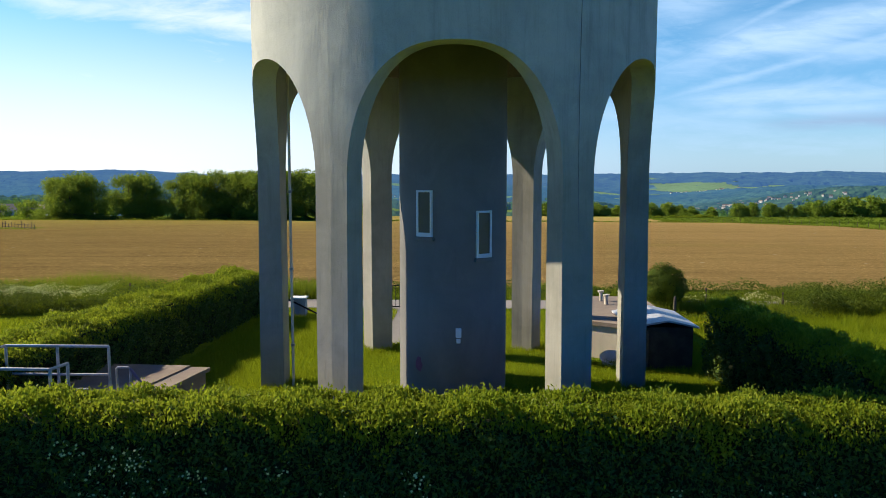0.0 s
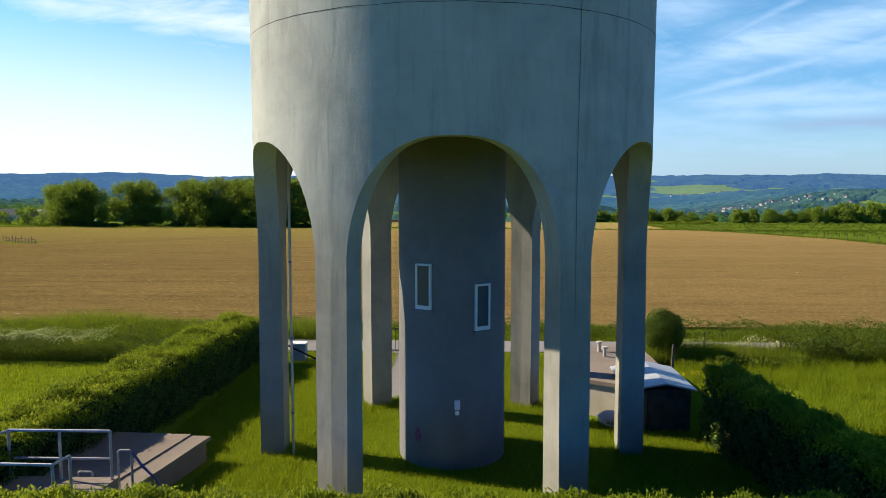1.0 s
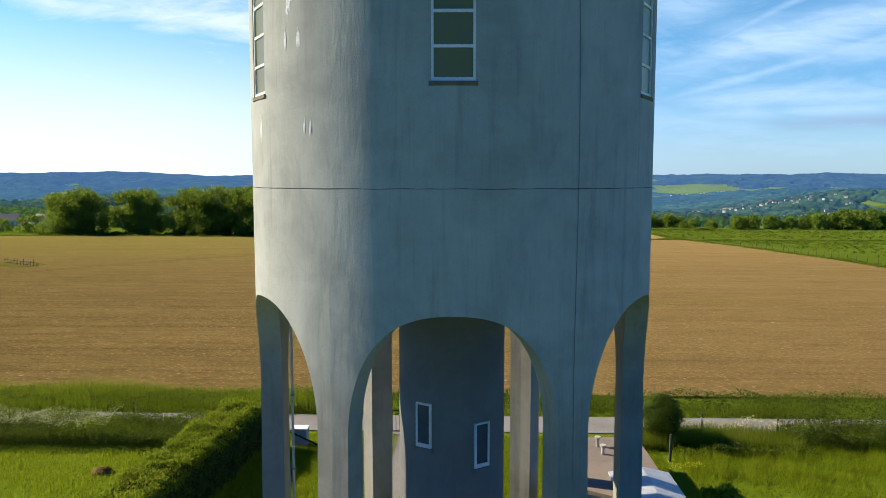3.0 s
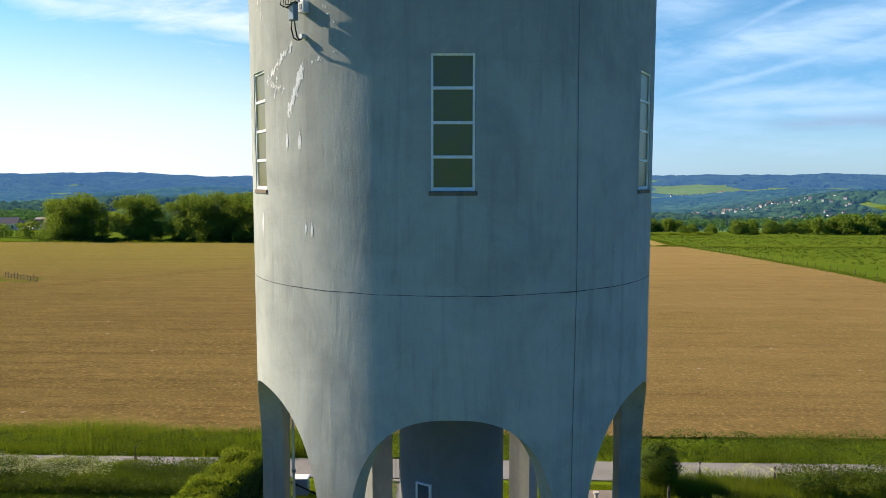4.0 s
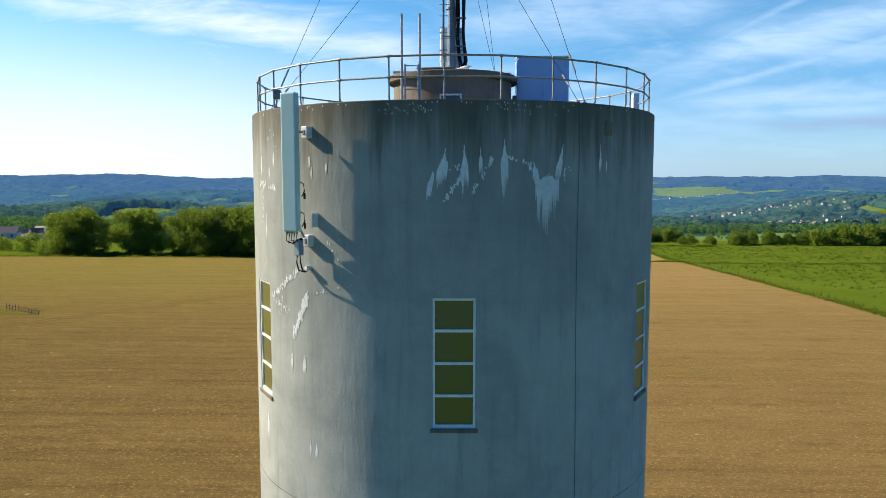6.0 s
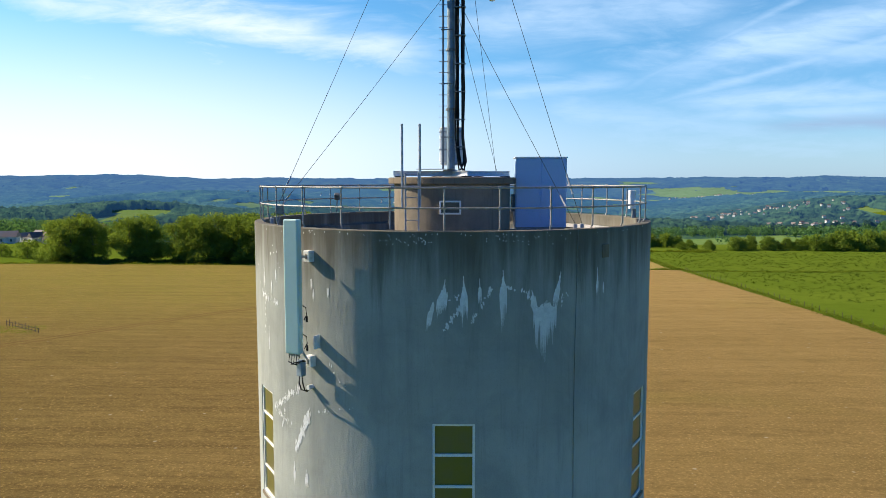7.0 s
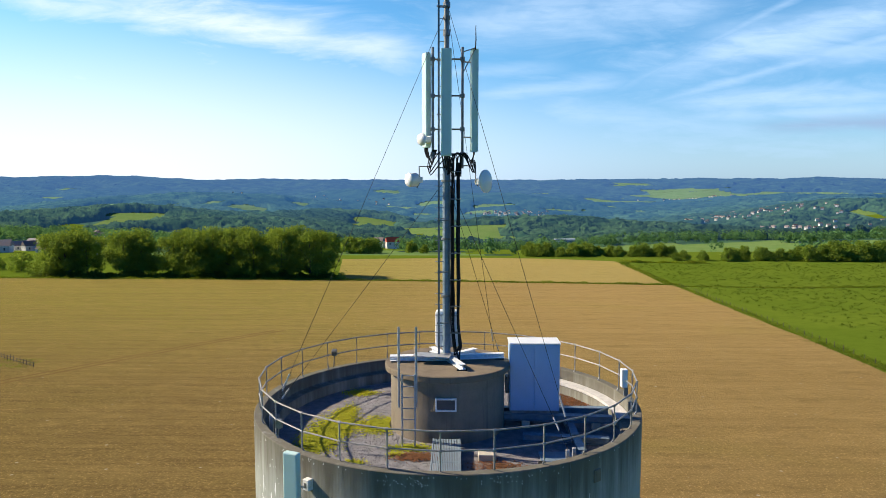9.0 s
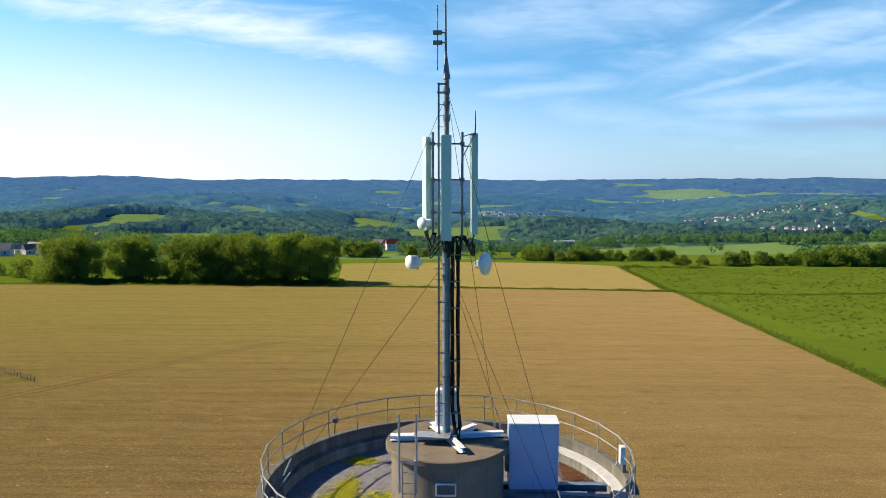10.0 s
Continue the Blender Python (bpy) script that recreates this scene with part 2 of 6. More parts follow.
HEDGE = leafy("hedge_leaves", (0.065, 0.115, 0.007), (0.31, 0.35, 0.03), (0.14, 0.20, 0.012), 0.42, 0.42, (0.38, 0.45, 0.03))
GRASS = leafy("grass_blades", (0.145, 0.20, 0.007), (0.26, 0.305, 0.014), (0.19, 0.255, 0.010), 0.6, 0.45, (0.32, 0.38, 0.014))
REED = leafy("tall_grass", (0.085, 0.125, 0.010), (0.19, 0.20, 0.028), (0.11, 0.15, 0.012), 0.6, 0.45)
MOSS = leafy("moss", (0.40, 0.40, 0.03), (0.54, 0.50, 0.045), (0.28, 0.32, 0.03), 0.9, 0.25)
BLOOM = leafy("white_umbels", (0.62, 0.61, 0.27), (0.76, 0.73, 0.40), (0.46, 0.50, 0.18), 0.8, 0.2)
YELLOW = leafy("yellow_flowers", (0.7, 0.55, 0.02), (0.75, 0.62, 0.05), (0.6, 0.5, 0.02), 0.8, 0.2)
CROWN = leafy("tree_leaves", (0.078, 0.145, 0.022), (0.225, 0.295, 0.042), (0.125, 0.205, 0.03), 0.8, 0.47, (0.30, 0.38, 0.03))
# bluer than the nearer trees: haze of the distance put into the leaves
WOODS = leafy("woodland_leaves", (0.05, 0.13, 0.055), (0.13, 0.235, 0.075), (0.085, 0.18, 0.08), 0.9, 0.35, (0.17, 0.32, 0.05))
# hedge faces: a darker leaf tone that stands in for their shade
FACELEAF = leafy("shade_toned_leaves", (0.03, 0.065, 0.018), (0.115, 0.165, 0.038), (0.06, 0.105, 0.028), 0.35, 0.2, (0.08, 0.12, 0.01))
TUSSOCK = leafy("tussock_blades", (0.06, 0.095, 0.010), (0.10, 0.145, 0.014), (0.08, 0.12, 0.012), 0.7, 0.4, (0.14, 0.19, 0.012))
WEED = leafy("weed_leaves", (0.035, 0.07, 0.010), (0.13, 0.165, 0.022), (0.07, 0.11, 0.015), 0.6, 0.35, (0.16, 0.2, 0.012))
# near-black filler: the shade between leaves, put into a colour
CORE = plain("leaf_gap_shade", (0.012, 0.016, 0.006), (0.02, 0.024, 0.01), 3, 0.95)


def glass(name, tint, rough=0.06, other=None):
    m, n, s = material(name)
    where = n.add("ShaderNodeTexCoord").outputs["Object"]
    blot = n.ramp(n.noise(where, 3.0, 4.0), 0.35, 0.65)
    n.put(s.inputs["Base Color"], n.mix(n.mix(0.5, n.mix(blot, (0, 0, 0), (1, 1, 1)), n.add("ShaderNodeObjectInfo").outputs["Random"]), tint, other or tuple(k * 0.8 for k in tint)))
    s.inputs["Roughness"].default_value = rough
    s.inputs["IOR"].default_value = 1.45
    s.inputs["Coat Weight"].default_value = 0.05
    relief(n, s, n.noise(where, 2.0, 2.0), 0.05)
    return m


PANE = glass("amber_glass", (0.165, 0.148, 0.022), 0.3, (0.15, 0.135, 0.06))
DIMPANE = glass("dim_glass", (0.09, 0.10, 0.11))


def meadow(name, a, b, c, fine=5.0, rough=0.95, bump=0.6):
    m, n, s = material(name)
    where = n.add("ShaderNodeNewGeometry").outputs["Position"]
    big, mid, small = n.noise(where, 0.035, 4.0), n.noise(where, 0.4, 4.0), n.noise(where, fine, 4.0, 0.7)
    tone = n.mix(n.ramp(big, 0.35, 0.65), a, b)
    tone = n.mix(n.ramp(mid, 0.4, 0.75, 0.0, 0.7), tone, c)
    tone = n.mix(n.ramp(small, 0.5, 0.8, 0.0, 0.6), tone, tuple(k * 0.5 for k in a))
    n.put(s.inputs["Base Color"], tone)
    s.inputs["Roughness"].default_value = rough
    s.inputs["Specular IOR Level"].default_value = 0.0
    relief(n, s, small, bump, 0.1)
    return m


def tilled(name, a, b, green):
    """Tilled soil: clods of all sizes, sown rows across, pale stones, a thin green growth in patches."""
    m, n, s = material(name)
    where = n.add("ShaderNodeNewGeometry").outputs["Position"]
    x, y, z = n.split(where)
    big = n.noise(where, 0.018, 4.0, 0.55, 0.8)
    band = n.noise(where, 0.22, 4.0, 0.65, 0.0, (0.10, 1.0, 1.0))
    row = n.noise(where, 1.7, 4.0, 0.7, 0.0, (0.22, 1.0, 1.0))
    clod = n.noise(where, 4.4, 6.0, 0.8)
    speck = n.add("ShaderNodeTexVoronoi", Vector=where, Scale=1.1)
    stone = n.add("ShaderNodeTexVoronoi", Vector=where, Scale=0.3)
    drill = n.noise(where, 1.3, 5.0, 0.75, 0.3, (0.13, 1.0, 1.0))
    mottle = n.noise(where, 0.5, 5.0, 0.75, 0.5, (0.4, 1.0, 1.0))
    tone = n.mix(n.ramp(band, 0.3, 0.7), a, b)
    patch = n.math("ADD", n.ramp(big, 0.46, 0.66, 0.0, 0.7), n.ramp(x, 10.0, -80.0, 0.0, 0.62), True)
    tone = n.mix(n.math("MULTIPLY", patch, n.ramp(clod, 0.35, 0.65, 0.35, 0.9)), tone, green)
    tone = n.mix(n.math("MULTIPLY", n.ramp(y, 25.0, 160.0, 0.0, 0.42), n.ramp(x, -110.0, 0.0, 0.4, 1.0)), tone, tuple(min(1, k * 1.6) for k in b))
    tone = n.mix(n.math("MULTIPLY", n.ramp(x, 15.0, -45.0, 0.0, 0.34), n.ramp(y, 220.0, 60.0, 0.35, 1.0)), tone, tuple(k * 0.5 for k in a))
    sprout = n.math("MULTIPLY", n.ramp(y, 55.0, 150.0), n.ramp(x, 25.0, -50.0, 0.0, 0.7))
    tone = n.mix(n.math("MULTIPLY", sprout, n.ramp(mottle, 0.3, 0.65, 0.5, 1.0)), tone, tuple(k * 1.35 for k in green))
    furrow = n.noise(where, 1.0, 2.0, 0.5, 0.0, (0.012, 1.0, 1.0))
    sown = n.ramp(x, 30.0, -30.0, 0.4, 1.0)
    tone = n.mix(n.math("MULTIPLY", n.ramp(furrow, 0.5, 0.62, 0.0, 0.34), sown), tone, tuple(k * 0.55 for k in a))
    tone = n.mix(n.math("MULTIPLY", n.ramp(row, 0.5, 0.70, 0.0, 0.5), sown), tone, tuple(k * 0.5 for k in a))
    tone = n.mix(n.ramp(clod, 0.52, 0.64, 0.0, 0.75), tone, tuple(min(1, k * 1.75) for k in b))
    tone = n.mix(n.ramp(clod, 0.46, 0.32, 0.0, 0.7), tone, tuple(k * 0.35 for k in a))
    tone = n.mix(n.math("MULTIPLY", n.ramp(drill, 0.52, 0.7, 0.0, 0.36), sown), tone, tuple(k * 0.55 for k in a))
    tone = n.mix(n.math("MULTIPLY", n.ramp(drill, 0.46, 0.3, 0.0, 0.22), sown), tone, tuple(min(1, k * 1.4) for k in b))
    tone = n.mix(n.ramp(mottle, 0.5, 0.7, 0.0, 0.4), tone, tuple(k * 0.6 for k in a))
    tone = n.mix(n.ramp(mottle, 0.45, 0.3, 0.0, 0.35), tone, tuple(min(1, k * 1.35) for k in b))
    tone = n.mix(n.ramp(stone.outputs["Distance"], 0.06, 0.03, 0.0, 0.7), tone, (0.45, 0.40, 0.30))
    tone = n.mix(n.ramp(speck.outputs["Distance"], 0.07, 0.03, 0.0, 0.8), tone, (0.50, 0.43, 0.30))
    n.put(s.inputs["Base Color"], tone)
    s.inputs["Roughness"].default_value = 1.0
    s.inputs["Specular IOR Level"].default_value = 0.0
    s.inputs["Sheen Weight"].default_value = 0.03
    s.inputs["Sheen Roughness"].default_value = 0.3
    s.inputs["Sheen Tint"].default_value = (1.0, 0.82, 0.42, 1)
    relief(n, s, n.math("ADD", row, n.math("MULTIPLY", clod, 1.5)), 0.9, 0.15)
    return m


def hazy_canopy(name, shade):
    """Tree tops seen from afar; a blue emission that grows with distance stands in for haze."""
    m, n, sh = material(name)
    where = n.add("ShaderNodeNewGeometry").outputs["Position"]
    x, y, z = n.split(where)
    big, mid, small = n.noise(where, 0.004, 4.0), n.noise(where, 0.02, 4.0, 0.6), n.noise(where, 0.11, 3.0, 0.7)
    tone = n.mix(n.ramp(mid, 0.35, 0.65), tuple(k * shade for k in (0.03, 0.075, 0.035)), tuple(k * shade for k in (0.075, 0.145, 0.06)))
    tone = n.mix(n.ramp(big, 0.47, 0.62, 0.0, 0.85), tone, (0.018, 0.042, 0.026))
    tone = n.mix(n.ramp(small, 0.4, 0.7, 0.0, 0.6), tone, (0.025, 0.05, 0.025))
    n.put(sh.inputs["Base Color"], tone)
    sh.inputs["Roughness"].default_value = 1.0
    sh.inputs["Specular IOR Level"].default_value = 0.0
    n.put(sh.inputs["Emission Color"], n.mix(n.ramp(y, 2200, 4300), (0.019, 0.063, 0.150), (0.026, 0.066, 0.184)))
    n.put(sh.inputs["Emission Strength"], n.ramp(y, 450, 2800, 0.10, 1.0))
    relief(n, sh, small, 0.5, 4.0)
    return m


TURF = meadow("turf", (0.125, 0.18, 0.013), (0.15, 0.205, 0.016), (0.10, 0.145, 0.011))
PASTURE = meadow("pasture", (0.10, 0.148, 0.015), (0.118, 0.165, 0.018), (0.082, 0.126, 0.012), 2.0)
HAY = meadow("pale_meadow", (0.125, 0.205, 0.06), (0.15, 0.22, 0.075), (0.10, 0.175, 0.055), 1.0)
# ground between far trees, with the same haze glow in its colour
UNDER = hazy_canopy("hazy_woodland_floor", 0.95)
SOIL = tilled("tilled_soil", (0.222, 0.150, 0.056), (0.272, 0.186, 0.071), (0.18, 0.165, 0.03))
STUBBLE = tilled("pale_crop", (0.25, 0.192, 0.065), (0.28, 0.215, 0.072), (0.225, 0.20, 0.045))
LANE = meadow("lane_surface", (0.25, 0.24, 0.235), (0.30, 0.285, 0.28), (0.19, 0.18, 0.17), 9.0, 0.9, 0.3)
TRACK = meadow("wheel_track_soil", (0.185, 0.125, 0.045), (0.21, 0.142, 0.052), (0.165, 0.11, 0.04), 3.0)


# ---- building helpers ----
def mesh_of(name, verts, faces, mats, index=None, smooth=False):
    me = bpy.data.meshes.new(name)
    me.from_pydata(verts, [], faces)
    for m in mats if isinstance(mats, (list, tuple)) else [mats]:
        me.materials.append(m)
    if index is not None:
        me.polygons.foreach_set("material_index", np.asarray(index, dtype=np.int32))
    if smooth:
        me.polygons.foreach_set("use_smooth", np.ones(len(me.polygons), dtype=bool))
    me.update()
    return me


def thing(name, label, category, group="", kind="", at=(0, 0, 0)):
    ob = new(name)
    ob.empty_display_size = 0.2
    ob.location = at
    return tagged(ob, label, category, group, kind)


def part(name, bm, mat, parent, label="", smooth=False):
    """One mesh object under a thing or a part, its points given in the parent's own space."""
    me = bpy.data.meshes.new(name)
    bm.normal_update()
    bm.to_mesh(me)
    bm.free()
    me.materials.append(mat)
    if smooth:
        me.polygons.foreach_set("use_smooth", np.ones(len(me.polygons), dtype=bool))
    ob = new(name, me)
    ob.parent = parent
    return tagged(ob, label)


def box(bm, x0, x1, y0, y1, z0, z1, bevel=0.0, turn=None):
    made = bmesh.ops.create_cube(bm, size=1)["verts"]
    for v in made:
        v.co = Vector(((x0 + x1) / 2 + v.co.x * (x1 - x0), (y0 + y1) / 2 + v.co.y * (y1 - y0), (z0 + z1) / 2 + v.co.z * (z1 - z0)))
        if turn is not None:
            v.co = turn @ v.co
    if bevel:
        edges = list({e for v in made for e in v.link_edges})
        bmesh.ops.bevel(bm, geom=edges, offset=bevel, segments=2, profile=0.5, affect="EDGES")
    return bm


def tube(bm, points, radius, sides=8, closed=False, taper=None):
    """A round bar along the points."""
    pts = [Vector(p) for p in points]
    rings, count = [], len(pts)
    for i, p in enumerate(pts):
        a = pts[(i - 1) % count] if closed or i else p
        b = pts[(i + 1) % count] if closed or i < count - 1 else p
        d = (b - a).normalized()
        side = d.cross(Vector((0, 0, 1)))
        if side.length < 0.05:
            side = d.cross(Vector((0, 1, 0)))
        side.normalize()
        up = side.cross(d)
        r = radius if taper is None else radius + (taper - radius) * i / (count - 1)
        rings.append([bm.verts.new(p + side * (r * math.cos(k * math.tau / sides)) + up * (r * math.sin(k * math.tau / sides))) for k in range(sides)])
    for i in range(count if closed else count - 1):
        a, b = rings[i], rings[(i + 1) % count]
        for k in range(sides):
            bm.faces.new((a[k], a[(k + 1) % sides], b[(k + 1) % sides], b[k]))
    if not closed:
        bm.faces.new(rings[0][::-1])
        bm.faces.new(rings[-1])
    return bm


def lathe(bm, outline, steps=48, centre=(0, 0), start=0.0, end=360.0):
    """Turns an outline of (radius, z) about an upright line."""
    full = abs(end - start) > 359.9
    cols = []
    for i in range(steps if full else steps + 1):
        a = radians(start + (end - start) * i / steps)
        cols.append([bm.verts.new((centre[0] + r * math.sin(a), centre[1] - r * math.cos(a), z)) for r, z in outline])
    for i in range(steps):
        a, b = cols[i], cols[(i + 1) % len(cols)]
        for k in range(len(outline) - 1):
            bm.faces.new((a[k], b[k], b[k + 1], a[k + 1]))
    return bm


def polar(theta, r, z):
    """A point about the tower's axis: degrees from the side that faces the camera, towards the right."""
    return Vector((r * math.sin(radians(theta)), -r * math.cos(radians(theta)), z))


def smooth01(a, b, x):
    t = np.clip((x - a) / (b - a), 0, 1)
    return t * t * (3 - 2 * t)


# ---- land ----
PROFILE_Y = [-4000, -60, 14, 40, 100, 160, 213, 260, 345, 600, 900, 1250, 1700, 2300, 2900, 3500, 4150, 4600]
PROFILE_Z = [-10, 0.1, 0.1, -0.5, -2.2, -5.2, -8.3, -9.6, -13, -30, -52, -76, -90, -84, -66, -38, 12, 26]
# rises of the land: x, y, reach across, reach along, height
RISES = [(-620, 1250, 330, 260, 52), (-230, 1500, 200, 160, 38), (170, 1180, 230, 140, 34), (-900, 2300, 420, 420, 70), (900, 1500, 330, 420, 62), (1250, 2300, 420, 600, 60),
         (120, 2600, 380, 300, 34), (-250, 3100, 500, 300, 40), (-2300, 4100, 700, 600, 34), (700, 3300, 500, 300, -12), (2100, 3900, 900, 600, 26)]


def lift(x, y):
    """The height of the land."""
    x, y = np.asarray(x, float), np.asarray(y, float)
    z = np.interp(y, PROFILE_Y, PROFILE_Z)
    far = smooth01(345, 700, y)
    for cx, cy, sx, sy, h in RISES:
        z = z + far * h * np.exp(-((x - cx) / sx) ** 2 - ((y - cy) / sy) ** 2)
    roll = np.sin(x * 0.0071 + y * 0.0023) * np.cos(y * 0.0049 - x * 0.0017) + 0.5 * np.sin(x * 0.017 + 1.3) * np.sin(y * 0.013 + 0.4)
    return z + far * roll * 7.0


def spaced(stops):
    out = []
    for a, b, step in stops:
        out += list(np.arange(a, b, step))
    return np.array(out + [stops[-1][1]])


gx = spaced([(-4600, -1600, 100), (-1600, -500, 40), (-500, -60, 20), (-60, 60, 5), (60, 500, 20), (500, 1600, 40), (1600, 4600, 100)])
gy = np.unique(np.concatenate([spaced([(-4000, -200, 400), (-200, -20, 20), (-20, 40, 4), (40, 345, 15), (345, 1000, 25), (1000, 2600, 40), (2600, 4600, 80)]), np.array(PROFILE_Y, float)]))
GX, GY = np.meshgrid(gx, gy)
GZ = lift(GX, GY)
# meadows among the far woods: x, y, half width, half depth
CLEARINGS = [(-535, 1100, 52, 110), (-410, 860, 140, 120), (-150, 1270, 40, 130), (0, 1040, 84, 90), (1100, 3250, 230, 430), (1560, 3330, 240, 170), (670, 3080, 140, 170), (150, 540, 210, 165),
             (600, 1010, 15, 24), (-505, 2290, 30, 70), (-620, 2080, 64, 50), (-850, 2010, 46, 60), (980, 4100, 130, 180), (-150, 400, 200, 30), (-66, 690, 15, 80), (-50, 500, 14, 120), (-285, 440, 40, 60), (-245, 410, 48, 34), (-196, 384, 20, 16), (230, 430, 90, 30), (520, 560, 260, 60), (380, 2900, 70, 60), (-300, 3000, 60, 60), (-200, 2500, 50, 60), (820, 2700, 120, 60)]
spread_rng = random.Random(77)
for k in range(70):
    cy = spread_rng.uniform(1250, 3700)
    cx = spread_rng.uniform(-0.62, 0.62) * cy
    CLEARINGS.append((cx, cy, spread_rng.uniform(14, 60) * (0.6 + cy / 4000), spread_rng.uniform(25, 90)))


def open_land(x, y):
    """True where the far land is meadow."""
    wob = 0.22 * np.sin(x * 0.031 + y * 0.017) + 0.15 * np.sin(y * 0.057 - x * 0.011)
    hit = y < 372 + 18 * np.sin(x * 0.02)
    for cx, cy, hw, hd in CLEARINGS:
        hit = hit | (np.maximum(np.abs((x - cx) / hw), np.abs((y - cy) / hd)) + wob < 1)
    return hit


rows, cols = GX.shape
verts = np.stack([GX.ravel(), GY.ravel(), GZ.ravel()], 1)
quads = [(r * cols + c, r * cols + c + 1, (r + 1) * cols + c + 1, (r + 1) * cols + c) for r in range(rows - 1) for c in range(cols - 1)]
mx = ((GX[:-1, :-1] + GX[1:, 1:]) / 2).ravel()
my = ((GY[:-1, :-1] + GY[1:, 1:]) / 2).ravel()
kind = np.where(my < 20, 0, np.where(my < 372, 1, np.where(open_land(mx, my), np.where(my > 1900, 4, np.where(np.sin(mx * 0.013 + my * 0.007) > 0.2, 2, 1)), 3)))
# far grass with the blue of haze mixed into its base colours
FARHAY = meadow("haze_tinted_meadow", (0.13, 0.235, 0.145), (0.155, 0.255, 0.17), (0.10, 0.19, 0.12), 0.02)
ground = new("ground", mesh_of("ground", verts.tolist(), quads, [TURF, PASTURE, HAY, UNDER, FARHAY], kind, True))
tagged(ground, "rolling green farmland falling into a wooded valley", "ground", kind="structure")


def draped(name, mat, ys, left, right, up, label, category):
    """A sheet that lies on the land between two edges, given as x for each y."""
    ys = np.unique(np.concatenate([np.array(ys, float), [k for k in PROFILE_Y if ys[0] < k < ys[-1]]]))
    vs, fs, n = [], [], 13
    for y in ys:
        a, b = left(y), right(y)
        vs += [(a + (b - a) * k / (n - 1), y, float(np.interp(y, PROFILE_Y, PROFILE_Z)) + up) for k in range(n)]
    for r in range(len(ys) - 1):
        fs += [(r * n + k, r * n + k + 1, (r + 1) * n + k + 1, (r + 1) * n + k) for k in range(n - 1)]
    return tagged(new(name, mesh_of(name, vs, fs, mat, None, True)), label, category, kind="structure")


def right_edge(y):
    return float(np.interp(y, [16, 80, 93, 133, 155, 203, 214], [62, 59.7, 60.2, 62.6, 64.2, 68.4, 69])) + 0.15 * math.sin(y * 0.3)


def slanted(y):
    """The far edge of the field runs slightly away to the left."""
    return float(np.interp(y, [-330, -160, -100, -40, 0, 35, 62, 69], [236, 228.5, 229.5, 225, 223, 218.5, 213.5, 212.5]))


def patchwork(name, mat, x_of, y_of, n, k, up, label):
    """A field on the land: x_of and y_of give its corners from two shares."""
    vs = []
    for i in range(n + 1):
        for j in range(k + 1):
            x, y = x_of(i / n, j / k), y_of(i / n, j / k)
            vs.append((x, y, float(np.interp(y, PROFILE_Y, PROFILE_Z)) + up))
    fs = [(i * (k + 1) + j, (i + 1) * (k + 1) + j, (i + 1) * (k + 1) + j + 1, i * (k + 1) + j + 1) for i in range(n) for j in range(k)]
    return tagged(new(name, mesh_of(name, vs, fs, mat, None, True)), label, "field", kind="structure")


def field_x(s, t):
    return -330 + (right_edge(16.6 + t * 197) + 330) * s


patchwork("field", SOIL, field_x, lambda s, t: 16.6 + t * (slanted(field_x(s, t)) - 16.6), 24, 100, 0.12, "tilled brown field with faint green rows")
patchwork("far_field", STUBBLE, lambda s, t: -41 - 14 * t + s * (108 + 20 * t), lambda s, t: slanted(-41 + 108 * s) + 3 + t * (float(np.interp(s, [0, 0.5, 0.8, 1], [326, 339, 331, 314])) - slanted(-41 + 108 * s) - 3), 16, 40, 0.12, "pale straw-coloured crop field beyond a grass bank")
draped("lane", LANE, [11.2, 11.9, 12.6, 13.3], lambda y: -260, lambda y: 260, 0.04, "narrow grey asphalt lane along the field", "road")


# ---- water tower ----
ROT, R_OUT, R_IN = 1.3, 5.0, 4.45
RIM, FLOOR, GROUND = 19.12, 18.45, 0.1
tower = thing("water_tower", "round grey concrete water tower on six tall arched legs", "water tower")


def edge_sharp(me):
    """Keeps the corners of smooth walls crisp."""
    me.set_sharp_from_angle(angle=radians(35))


def sector(bm, thetas, low, high, r0, r1):
    """A curved wall with its bottom at low(theta) and its top at high: outer face, inner face and underside."""
    last = None
    for th in thetas:
        z = low(th)
        now = [bm.verts.new(polar(th, r, k)) for r, k in ((r0, high), (r0, z), (r1, z), (r1, high))]
        if last:
            for k in range(3):
                bm.faces.new((last[k], last[k + 1], now[k + 1], now[k]))
        last = now
    return bm


